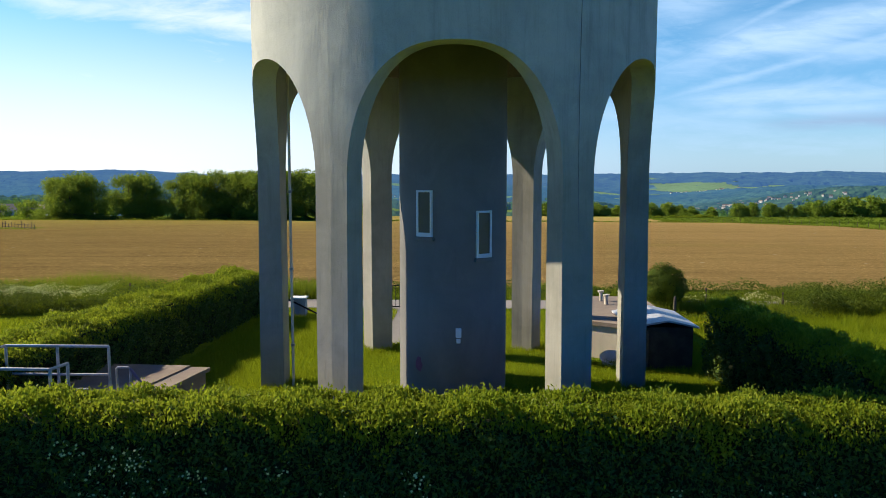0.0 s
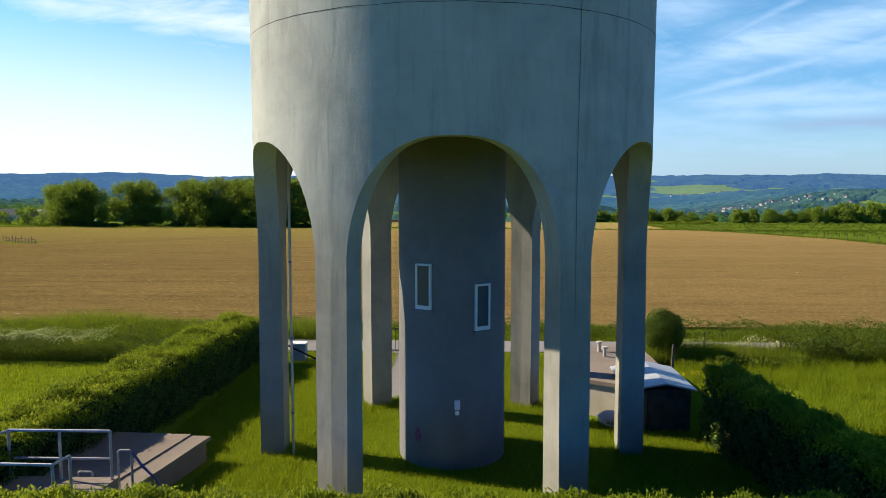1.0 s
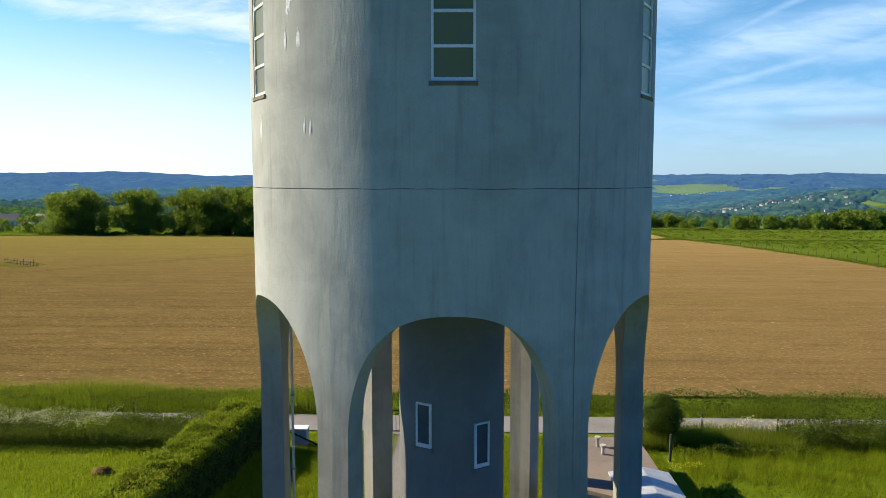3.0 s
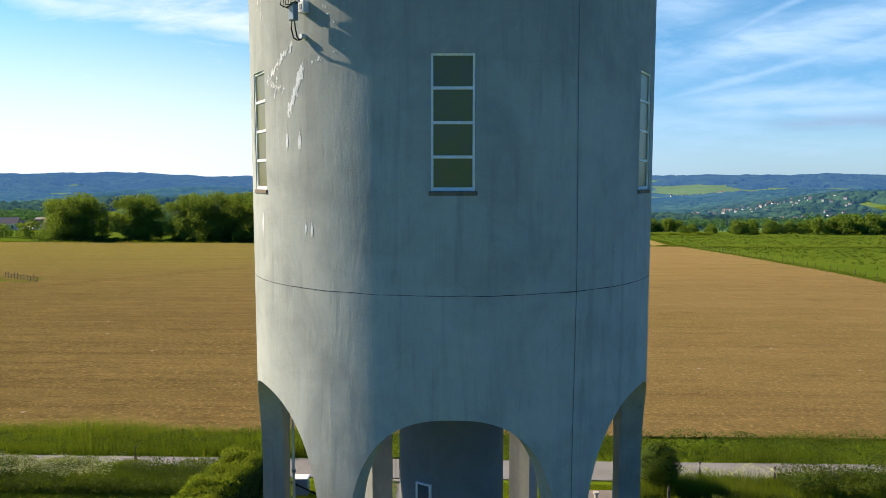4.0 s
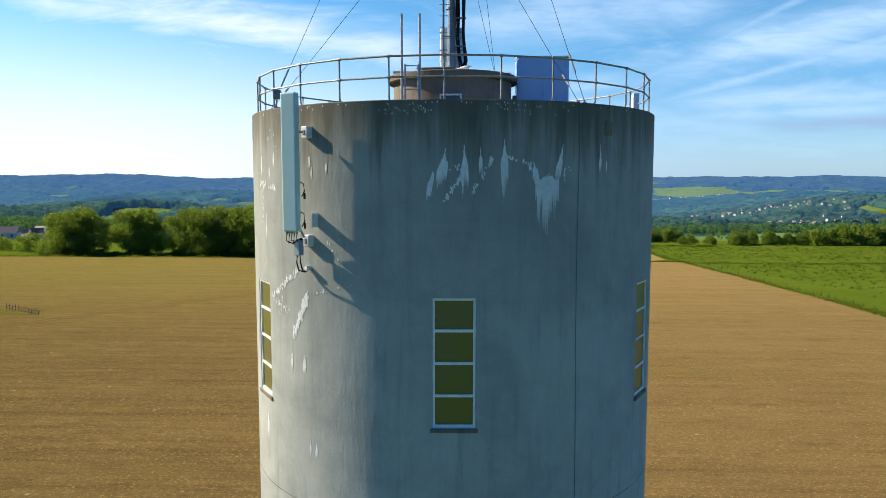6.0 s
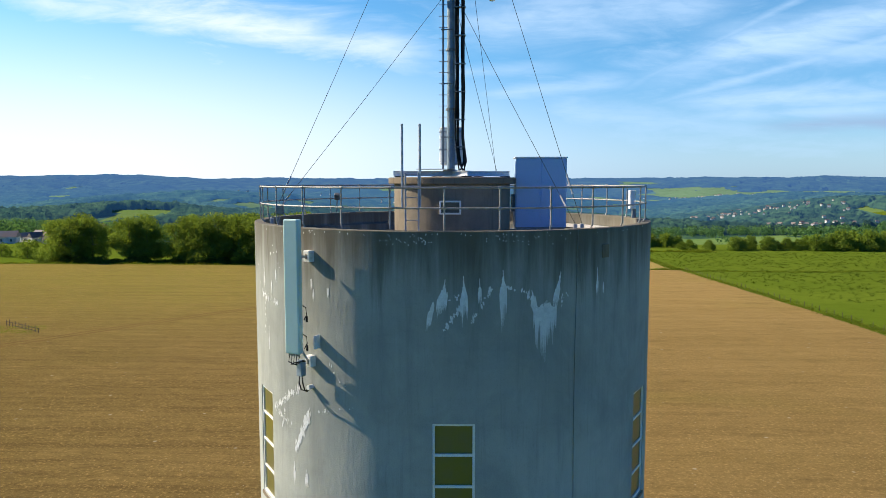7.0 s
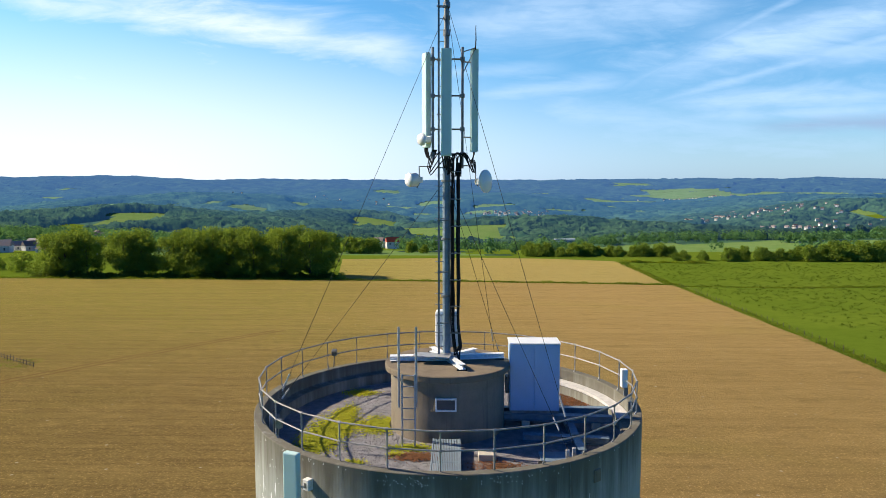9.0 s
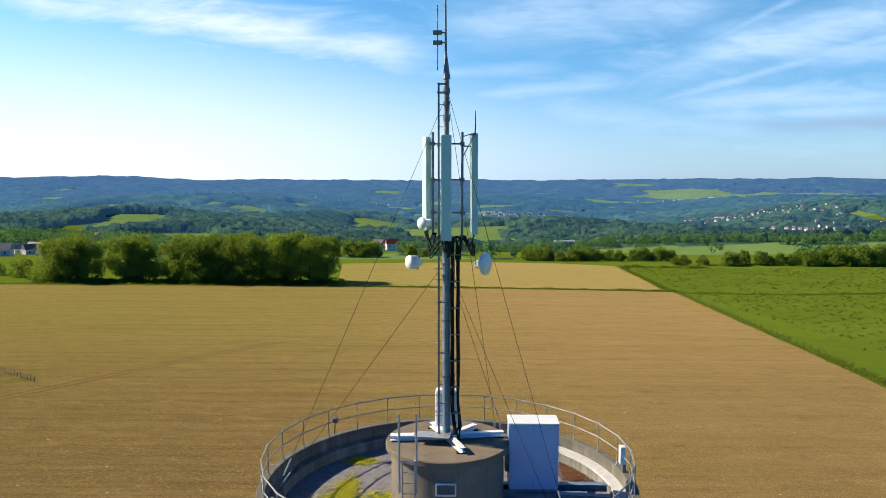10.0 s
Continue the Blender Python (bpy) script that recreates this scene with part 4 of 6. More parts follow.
# equipment cabinet on steel beams
cabinet = thing("equipment_cabinet", "large pale blue double-door equipment cabinet on steel beams", "cabinet")
CX0, CX1, CY0, CY1, CZ0, CZ1 = 1.63, 2.94, -0.2, 0.5, 18.84, 20.71
part("body", box(bmesh.new(), CX0, CX1, CY0, CY1, CZ0 + 0.06, CZ1 - 0.04, 0.015), CABINET, cabinet)
part("cap", box(bmesh.new(), CX0 - 0.02, CX1 + 0.02, CY0 - 0.03, CY1 + 0.02, CZ1 - 0.04, CZ1, 0.012), WHITE, cabinet, "white cabinet cap")
part("plinth", box(bmesh.new(), CX0 + 0.03, CX1 - 0.03, CY0 + 0.03, CY1 - 0.03, CZ0 - 0.02, CZ0 + 0.06), STEEL, cabinet)
for x0, x1 in ((CX0 + 0.03, CX0 + 0.64), (CX0 + 0.655, CX1 - 0.03)):
    door = part("door", box(bmesh.new(), x0, x1, CY0 - 0.018, CY0 + 0.002, CZ0 + 0.12, CZ1 - 0.07, 0.006), CABINET, cabinet)
    part("handle", box(bmesh.new(), x1 - 0.05 if x0 < 2 else x0 + 0.02, x1 - 0.02 if x0 < 2 else x0 + 0.05, CY0 - 0.035, CY0 - 0.016, 19.72, 19.82, 0.005), CABINET, door)
part("vent_box", box(bmesh.new(), CX0 - 0.09, CX0, 0.0, 0.3, 19.3, 19.75, 0.01), STEEL, cabinet)


def beam(bm, a, b, high=0.16, wide=0.12, z=0.0):
    """A steel I-beam from a to b."""
    a, b = Vector((*a, z)), Vector((*b, z))
    u = (b - a).normalized()
    v = Vector((-u.y, u.x, 0))
    m = Matrix(((u.x, v.x, 0, a.x), (u.y, v.y, 0, a.y), (0, 0, 1, z), (0, 0, 0, 1)))
    ln = (b - a).length
    box(bm, 0, ln, -wide / 2, wide / 2, 0, 0.014, 0, m)
    box(bm, 0, ln, -wide / 2, wide / 2, high - 0.014, high, 0, m)
    box(bm, 0.001, ln - 0.001, -0.008, 0.008, 0.014, high - 0.014, 0, m)
    return bm


# dark blue-grey on these beams stands in for the cabinet's and hatch's shadow
for a, b in (((1.5, -0.1), (4.3, -0.35)), ((1.5, 0.4), (4.35, 0.4)), ((1.9, -1.2), (4.0, -1.45)), ((3.2, -2.3), (3.2, 0.2))):
    girder = thing("roof_beam", "grey steel beam lying across the roof", "beam", "beams under the cabinet")
    part("section", beam(bmesh.new(), a, b, 0.18, 0.2, 18.64 if b[0] > 4.2 else 18.46), POLE, girder)
    if b[0] > 4.2:
        for t in (0.2, 0.85):
            x, y = a[0] + (b[0] - a[0]) * t, a[1] + (b[1] - a[1]) * t
            part("packer", box(bmesh.new(), x - 0.1, x + 0.1, y - 0.1, y + 0.1, FLOOR, 18.645), PALE, girder)
# sheet in the same darkened steel, for the shadow across it
plate = thing("roof_plate", "loose grey metal sheet on the gravel", "sheet")
part("sheet", box(bmesh.new(), 2.2, 3.1, -2.75, -2.0, FLOOR, FLOOR + 0.03, 0.004), POLE, plate)
block = thing("roof_block", "small pale concrete block on the gravel", "block")
part("stone", box(bmesh.new(), 0.75, 1.15, -2.6, -2.3, FLOOR, FLOOR + 0.16, 0.02), PALE, block)
# sunlit stretch of the ledge, painted as a thin pale strip
lit_strip = thing("ledge_slab", "pale strip added on the inner ledge where the sun falls", "slab")
part("strip", lathe(bmesh.new(), [(4.45, 18.72), (4.45, 18.80), (4.765, 18.805)], 30, (0, 0), 84, 152), LITLEDGE, lit_strip)

# mast
mast = thing("antenna_mast", "tall grey steel mast with ladder and cables on the tower roof", "mast")
for b in ((-1.52, -0.12), (1.5, 0.25), (0.4, -1.05), (-0.45, 0.95), (0.75, 0.8)):
    part("foot_beam", beam(bmesh.new(), (0, 0), b, 0.13, 0.24 if b[0] < -1 else 0.17, 20.215), ZINC, mast)
part("gusset_plate", box(bmesh.new(), -0.85, 0.12, -0.52, -0.06, 20.385, 20.40, 0.004, Matrix.Rotation(radians(-8), 4, "Z")), GALV, mast, "grey steel cover plate at the mast foot")
for x, y in ((-1.35, -0.11), (1.38, 0.23), (0.37, -0.97), (-0.42, 0.88), (0.7, 0.74)):
    part("foot_pad", box(bmesh.new(), x - 0.13, x + 0.13, y - 0.1, y + 0.1, 20.185, 20.215, 0.004), BLACK, mast)
part("top_arm", box(bmesh.new(), -0.26, -0.03, -0.16, -0.11, 29.5, 29.54), STEEL, mast)
for z, h in ((28.6, 0.16), (29.0, 0.1), (29.3, 0.14)):
    part("pole_collar", tube(bmesh.new(), [(-0.03, 0, z), (-0.03, 0, z + h)], 0.092, 10), STEEL, mast)
part("base_plate", box(bmesh.new(), -0.24, 0.22, -0.24, 0.24, 20.34, 20.37, 0.006), GALV, mast)
part("pole", tube(bmesh.new(), [(-0.03, 0, 20.36), (-0.03, 0, 25.5)], 0.105, 16), POLE, mast)
part("upper_pole", tube(bmesh.new(), [(-0.03, 0, 25.5), (-0.03, 0, 29.7)], 0.07, 14), STEEL, mast)
for z in (21.9, 23.4, 24.9):
    part("flange", tube(bmesh.new(), [(-0.03, 0, z), (-0.03, 0, z + 0.05)], 0.14, 16), STEEL, mast)
part("cone", tube(bmesh.new(), [(-0.03, 0, 29.66), (-0.05, 0, 30.3)], 0.1, 12, False, 0.03), STEEL, mast)
part("whip", tube(bmesh.new(), [(-0.05, 0, 30.25), (-0.06, 0, 31.6), (-0.07, 0, 33.4)], 0.032, 8, False, 0.018), STEEL, mast)
part("ladder_rail", box(bmesh.new(), -0.255, -0.205, -0.17, -0.11, 20.4, 29.55, 0.006), STEEL, mast)
for k in range(32):
    z = 20.6 + k * 0.28
    part("rung", tube(bmesh.new(), [(-0.33 if z < 25.5 else -0.24, -0.14, z), (-0.08, -0.14, z)], 0.009, 6), GALV if z < 25.5 else STEEL, mast)
for k in range(7):
    z = 21.2 + k * 1.35
    part("ladder_clip", box(bmesh.new(), -0.28, 0.02, -0.14, -0.1, z, z + 0.03), STEEL, mast)
rr = random.Random(4)
for k in range(11):
    x0, y0 = (0.095 + 0.022 * (k % 4) if k < 5 else 0.235 + 0.026 * (k % 4)) + rr.uniform(-0.008, 0.008), -0.16 + 0.05 * (k % 3)
    top = 25.2 + rr.uniform(-0.4, 0.8)
    line = [(x0 + 0.25 - 0.04 * k, -0.35 + 0.03 * k, 20.26), (x0 + 0.06, y0, 20.6)]
    line += [(x0 + rr.uniform(-0.014, 0.014), y0 + rr.uniform(-0.02, 0.02), z) for z in np.arange(21.2, top, 0.6)]
    part("cable", tube(bmesh.new(), line, 0.018, 6), BLACK, mast)
for k in range(7):
    z = 20.95 + k * 0.7
    part("cable_tray", box(bmesh.new(), 0.05, 0.34, -0.2, -0.05, z, z + 0.025), STEEL, mast)
for k in range(9):
    # drooping tails between the cable bundles and the antennas
    x0, x1 = 0.1 + 0.03 * k, (-0.5, 0.0, 0.62)[k % 3] + 0.03 * (k // 3)
    z0, z1 = 24.8 + rr.uniform(0, 0.3), 25.5 + rr.uniform(-0.05, 0.15)
    line = [(x0, -0.14, z0), (x0 + 0.02, -0.2, z0 + 0.5), ((x0 + x1) / 2, -0.24, z1 + rr.uniform(0.0, 0.12)), (x1, -0.2, z1 - 0.3 - rr.uniform(0, 0.15)), (x1 + 0.03, -0.12, z1 - 0.05)]
    curve = []
    for i in range(len(line) - 1):
        a, b = Vector(line[max(i - 1, 0)]), Vector(line[i])
        c, d = Vector(line[i + 1]), Vector(line[min(i + 2, len(line) - 1)])
        for j in range(4):
            t = j / 4
            curve.append(0.5 * ((2 * b) + (c - a) * t + (2 * a - 5 * b + 4 * c - d) * t * t + (3 * b - a - 3 * c + d) * t ** 3))
    part("jumper_cable", tube(bmesh.new(), curve + [line[-1]], 0.014, 6), BLACK, mast)
part("radio_unit", box(bmesh.new(), -0.33, 0.29, 0.12, 0.42, 20.5, 21.5, 0.07), WHITE, mast, "large white radio unit behind the pole")
for z in (20.9, 21.35):
    part("strap", box(bmesh.new(), -0.34, 0.30, 0.11, 0.43, z, z + 0.03, 0.01), GALV, mast)


def panel_antenna(x, y, facing, z0, z1, wide, deep, label, pole=None):
    """A tall panel antenna, its pole behind it, brackets and connectors below."""
    whole = thing("panel_antenna", label, "antenna", "panel antennas on the mast")
    turn = Matrix.Translation((x, y, 0)) @ Matrix.Rotation(radians(facing), 4, "Z")
    part("shell", box(bmesh.new(), -wide / 2, wide / 2, -deep / 2, deep / 2, z0, z1, 0.025, turn), MINT, whole)
    part("back_plate", box(bmesh.new(), -wide / 2 + 0.03, wide / 2 - 0.03, deep / 2 - 0.005, deep / 2 + 0.012, z0 + 0.03, z1 - 0.03, 0, turn), GALV, whole)
    for k in range(4):
        px = -wide / 3 + k * wide / 4.5
        part("connector", tube(bmesh.new(), [turn @ Vector((px, 0, z0)), turn @ Vector((px, 0, z0 - 0.09))], 0.016, 6), BLACK, whole)
        end = Vector(pole) if pole else Vector((x, y, 0))
        a, b = turn @ Vector((px, 0.0, z0 - 0.08)), Vector((end.x + 0.03 * k, end.y - 0.05, z0 - 0.05))
        mid = (a + b) / 2 - Vector((0, 0, 0.22 + 0.05 * k))
        part("jumper", tube(bmesh.new(), [a, a * 0.6 + mid * 0.4 - Vector((0, 0, 0.06)), mid, b * 0.6 + mid * 0.4, b], 0.015, 6), BLACK, whole)
    for z in (z0 + 0.35, z1 - 0.3):
        a = turn @ Vector((0, deep / 2, z))
        b = Vector((pole[0], pole[1], z)) if pole else a
        part("bracket", tube(bmesh.new(), [a, b], 0.022, 6), STEEL, whole)
    return whole


panel_antenna(-0.035, -0.42, 2, 25.55, 28.22, 0.27, 0.14, "tall pale panel antenna facing the front of the mast", (-0.03, -0.12))
panel_antenna(-0.56, 0.12, -62, 25.78, 28.2, 0.27, 0.14, "tall pale panel antenna on a side pole", (-0.38, 0.0))
panel_antenna(0.68, 0.16, 94, 25.7, 28.26, 0.27, 0.14, "tall pale panel antenna beside a whip aerial", (0.38, 0.0))
for x, low in ((-0.385, 25.4), (0.375, 25.25)):
    arm = thing("side_pole", "dark steel antenna pole on four cross arms", "pole", "poles beside the mast")
    part("tube", tube(bmesh.new(), [(x, 0, low), (x, 0, 28.32)], 0.035, 10), STEEL, arm)
    for z in (25.62, 26.25, 27.1, 28.02):
        part("cross_arm", tube(bmesh.new(), [(x, 0, z), (-0.03, 0, z)], 0.022, 8), STEEL, arm)
        part("clamp", box(bmesh.new(), x - 0.06, x + 0.06, -0.05, 0.05, z - 0.05, z + 0.05, 0.01), STEEL, arm)
whip = thing("whip_aerial", "thin dark whip aerial on a slanting stay", "aerial")
part("stay", tube(bmesh.new(), [(0.4, 0, 27.7), (0.68, 0, 28.25)], 0.015, 6), STEEL, whip)
part("arm", tube(bmesh.new(), [(0.38, 0, 28.2), (0.7, 0, 28.3)], 0.014, 6), STEEL, whip)
part("rod", tube(bmesh.new(), [(0.7, 0, 28.25), (0.715, 0, 28.5), (0.71, 0, 28.86)], 0.02, 6, False, 0.008), BLACK, whip)

dipole = thing("dipole_aerial", "slim dipole aerial with two dark clamps beside the mast top", "aerial")
part("rod", tube(bmesh.new(), [(-0.26, 0, 29.88), (-0.26, 0, 31.5)], 0.014, 6), STEEL, dipole)
for z in (30.57, 30.82):
    part("clamp_box", box(bmesh.new(), -0.38, -0.14, -0.05, 0.05, z - 0.05, z + 0.05, 0.01), STEEL, dipole)
    part("arm", tube(bmesh.new(), [(-0.18, 0, z), (-0.05, 0, z)], 0.02, 6), RUST, dipole)


def dish(at, toward, radius, deep, label, drum=False):
    """A round microwave dish with a radio box at its back and an arm to the mast."""
    whole = thing("microwave_dish", label, "dish", "dishes on the mast")
    q = Vector(toward).normalized().to_track_quat("Z", "Y").to_matrix().to_4x4()
    m = Matrix.Translation(at) @ q
    bm = lathe(bmesh.new(), [(0.001, -deep), (radius * 0.55, -deep), (radius * 0.97, -deep * 0.3 if not drum else -deep), (radius, 0), (radius * 0.96, 0.02), (0.001, 0.03)], 28)
    bmesh.ops.transform(bm, matrix=m, verts=bm.verts)
    part("reflector", bm, WHITE, whole, "", True)
    bm = box(bmesh.new(), -0.08, 0.08, -0.08, 0.08, -deep - 0.16, -deep + 0.01, 0.015, m)
    part("radio_box", bm, FRAME, whole)
    return whole


left_dish = dish((-1.0, -0.12, 24.96), (-1, -0.75, 0.02), 0.18, 0.22, "white drum-shaped microwave dish on a bent arm", True)
part("arm", tube(bmesh.new(), [(-0.8, 0.02, 24.75), (-0.74, 0, 24.9), (-0.74, 0, 25.3), (-0.4, 0, 25.3)], 0.02, 6), STEEL, left_dish)
right_dish = dish((0.99, -0.05, 24.92), (1, -0.62, 0.05), 0.30, 0.14, "round white microwave dish on a bent arm")
part("arm", tube(bmesh.new(), [(0.78, 0.1, 24.8), (0.72, 0.03, 24.9), (0.72, 0, 25.32), (0.4, 0, 25.32)], 0.02, 6), STEEL, right_dish)
small_dish = dish((-0.66, -0.28, 25.98), (-0.8, -0.9, 0.0), 0.16, 0.1, "small white microwave dish below a panel antenna")
part("arm", tube(bmesh.new(), [(-0.55, -0.12, 25.98), (-0.4, -0.02, 25.98)], 0.02, 6), STEEL, small_dish)

# stays of the mast
for th, r, z, tops in ((-70, 4.6, 19.2, (29.25, 25.0)), (36, 4.6, 19.2, (29.45, 25.0)), (160, 4.6, 19.2, (29.45, 25.0))):
    for top in tops:
        stay = thing("guy_wire", "thin dark steel guy wire with turnbuckle", "wire", "guy wires of the mast")
        a, b = Vector((-0.03, 0, top)), polar(th + (1.2 if top > 28 else -1.2), r, z)
        part("strand", tube(bmesh.new(), [a, a.lerp(b, 0.5) - Vector((0, 0, 0.03)), b], 0.006, 5), BLACK, stay)
        part("turnbuckle", tube(bmesh.new(), [a.lerp(b, 0.90), a.lerp(b, 0.94)], 0.022, 6), GALV, stay)
        part("shackle", box(bmesh.new(), b.x - 0.04, b.x + 0.04, b.y - 0.04, b.y + 0.04, 18.76, z, 0.01), GALV, stay)

meter = thing("rail_box", "small white plastic box fixed to the guard railing", "box")
part("case", box(bmesh.new(), 4.7, 4.86, 0.4, 0.62, 19.35, 19.85, 0.02), WHITE, meter)
part("mount", box(bmesh.new(), 4.78, 4.88, 0.45, 0.56, 19.0, 19.36), STEEL, meter)
spot = thing("rail_floodlight", "small dark floodlight on the guard railing", "lamp")
p = polar(-132, 4.8, 19.62)
part("head", box(bmesh.new(), -0.08, 0.08, -0.07, 0.07, -0.1, 0.1, 0.02, Matrix.Translation(p) @ Matrix.Rotation(0.5, 4, "X")), STEEL, spot)
part("bracket", tube(bmesh.new(), [p - Vector((0, 0, 0.08)), polar(-132, 4.84, 19.15)], 0.018, 6), STEEL, spot)
p = polar(-52, 4.8, 19.45)
spot = thing("rail_floodlight", "small dark floodlight on the guard railing", "lamp")
part("head", box(bmesh.new(), -0.08, 0.08, -0.07, 0.07, -0.1, 0.1, 0.02, Matrix.Translation(p)), STEEL, spot)
part("bracket", tube(bmesh.new(), [p - Vector((0, 0, 0.08)), polar(-52, 4.84, 19.1)], 0.018, 6), STEEL, spot)
pump = thing("vent_cowl", "small dark vent cowl at the roof edge", "vent")
p = polar(29, 4.3, FLOOR)
part("pipe", tube(bmesh.new(), [p, p + Vector((0, 0, 0.4))], 0.05, 10), STEEL, pump)
part("cap", tube(bmesh.new(), [p + Vector((0, 0, 0.36)), p + Vector((0, 0, 0.46))], 0.09, 10), BLACK, pump)

# panel antenna on the tank's outer wall
wall_panel = thing("wall_antenna", "tall mint panel antenna bracketed to the tank wall", "antenna")
turn = Matrix.Translation(polar(-36.2, 5.38, 0)) @ Matrix.Rotation(radians(-22), 4, "Z")
part("shell", box(bmesh.new(), -0.175, 0.175, -0.09, 0.07, 16.55, 19.32, 0.03, turn), MINT, wall_panel)
part("back_plate", box(bmesh.new(), -0.14, 0.14, 0.065, 0.09, 16.6, 19.27, 0, turn), GALV, wall_panel)
for z in (18.55, 16.72):
    part("arm", tube(bmesh.new(), [polar(-34.4, 5.2, z - (0.3 if z < 17 else 0)), turn @ Vector((0.04, 0.09, z))], 0.025, 7), GALV, wall_panel)
for z in (18.55, 16.35):
    part("bracket", box(bmesh.new(), -0.085, 0.085, -5.14, -4.99, z - 0.12, z + 0.12, 0.015, Matrix.Rotation(radians(-34.8), 4, "Z")), ZINC, wall_panel, "galvanised wall bracket")
for z in (18.55, 16.35):
    part("bolt_plate", box(bmesh.new(), -0.035, 0.03, -5.15, -5.12, z - 0.06, z + 0.05, 0.008, Matrix.Rotation(radians(-34.8), 4, "Z")), STEEL, wall_panel)
part("stand_off_plate", box(bmesh.new(), -0.015, 0.015, -5.17, -4.99, 16.64, 16.92, 0.006, Matrix.Rotation(radians(-32.4), 4, "Z")), ZINC, wall_panel)
part("radio_unit", box(bmesh.new(), -0.08, 0.08, -5.33, -5.2, 16.06, 16.4, 0.015, Matrix.Rotation(radians(-35.6), 4, "Z")), BLUEGREY, wall_panel)
for k in range(5):
    a = turn @ Vector((-0.13 + 0.06 * k, 0, 16.56))
    b = polar(-35.6 + 0.4 * k, 5.27, 16.38)
    part("plug", tube(bmesh.new(), [a, a - Vector((0, 0, 0.07))], 0.022, 8), STEEL, wall_panel)
    part("jumper", tube(bmesh.new(), [a - Vector((0, 0, 0.06)), a - Vector((0.02, 0, 0.2 + 0.05 * (k % 2))), a * 0.4 + b * 0.6 - Vector((0, 0, 0.16 - 0.03 * k)), b], 0.013, 6), BLACK, wall_panel)
for k in range(2):
    a = polar(-36.0 + k * 0.8, 5.27, 16.07)
    part("feeder", tube(bmesh.new(), [a, a - Vector((0.02 - 0.03 * k, 0, 0.16)), polar(-36.5 + 1.2 * k, 5.2, 15.74), polar(-36 + k * 0.6, 5.13, 15.7), polar(-35.2, 4.99, 15.78)], 0.014, 6), BLACK, wall_panel)
part("cable_boss", tube(bmesh.new(), [polar(-35.2, 4.98, 15.78), polar(-35.2, 5.12, 15.78)], 0.05, 10), ZINC, wall_panel)
for k, z in enumerate((17.35, 16.75)):
    a = turn @ Vector((0.17, 0.06, z))
    loop = [a + Vector((0.03, -0.02, -0.1)), a + Vector((0.09, -0.03, 0.02)), a + Vector((0.07, -0.02, 0.16)), a + Vector((0.0, 0.0, 0.2))]
    part("cable_loop", tube(bmesh.new(), loop, 0.012, 6), BLACK, wall_panel)
    part("cable_plug", tube(bmesh.new(), [a + Vector((0.09, -0.03, -0.02)), a + Vector((0.09, -0.03, -0.14))], 0.022, 6), BLACK, wall_panel)


# ---- planting ----
def leaves(points, normals, size, seed, flat=0.5, slim=0.45, upright=0.0):
    """Small folded leaves at the points, roughly facing along the normals. Returns points and faces."""
    rng = np.random.default_rng(seed)
    n = len(points)
    d = normals + rng.normal(0, flat, (n, 3))
    d /= np.linalg.norm(d, axis=1)[:, None]
    a = np.cross(d, rng.normal(0, 1, (n, 3)))
    if upright:
        a = rng.normal(0, 1, (n, 3)) * (1 - upright) + np.array([0, 0, 1.0]) * upright + normals * 0.25
        d = np.cross(a, rng.normal(0, 1, (n, 3)))
        d /= np.linalg.norm(d, axis=1)[:, None]
    a /= np.linalg.norm(a, axis=1)[:, None]
    b = np.cross(d, a)
    s = (size * rng.uniform(0.6, 1.3, n))[:, None]
    vs = np.stack([points - a * s, points + b * s * slim + d * s * 0.15, points + a * s, points - b * s * slim + d * s * 0.15], 1).reshape(-1, 3)
    k = np.arange(n)[:, None] * 4
    return vs, np.concatenate([k + [0, 1, 2], k + [0, 2, 3]])


def fast_mesh(name, vs, fs, mats, smooth=False):
    me = bpy.data.meshes.new(name)
    vs, fs = np.asarray(vs, np.float32), np.asarray(fs, np.int32)
    sides = fs.shape[1]
    me.vertices.add(len(vs))
    me.vertices.foreach_set("co", vs.ravel())
    me.loops.add(fs.size)
    me.loops.foreach_set("vertex_index", fs.ravel())
    me.polygons.add(len(fs))
    me.polygons.foreach_set("loop_start", np.arange(0, fs.size, sides, dtype=np.int32))
    me.polygons.foreach_set("use_smooth", np.full(len(fs), smooth))
    for m in mats if isinstance(mats, (list, tuple)) else [mats]:
        me.materials.append(m)
    me.update(calc_edges=True)
    me.validate()
    return me


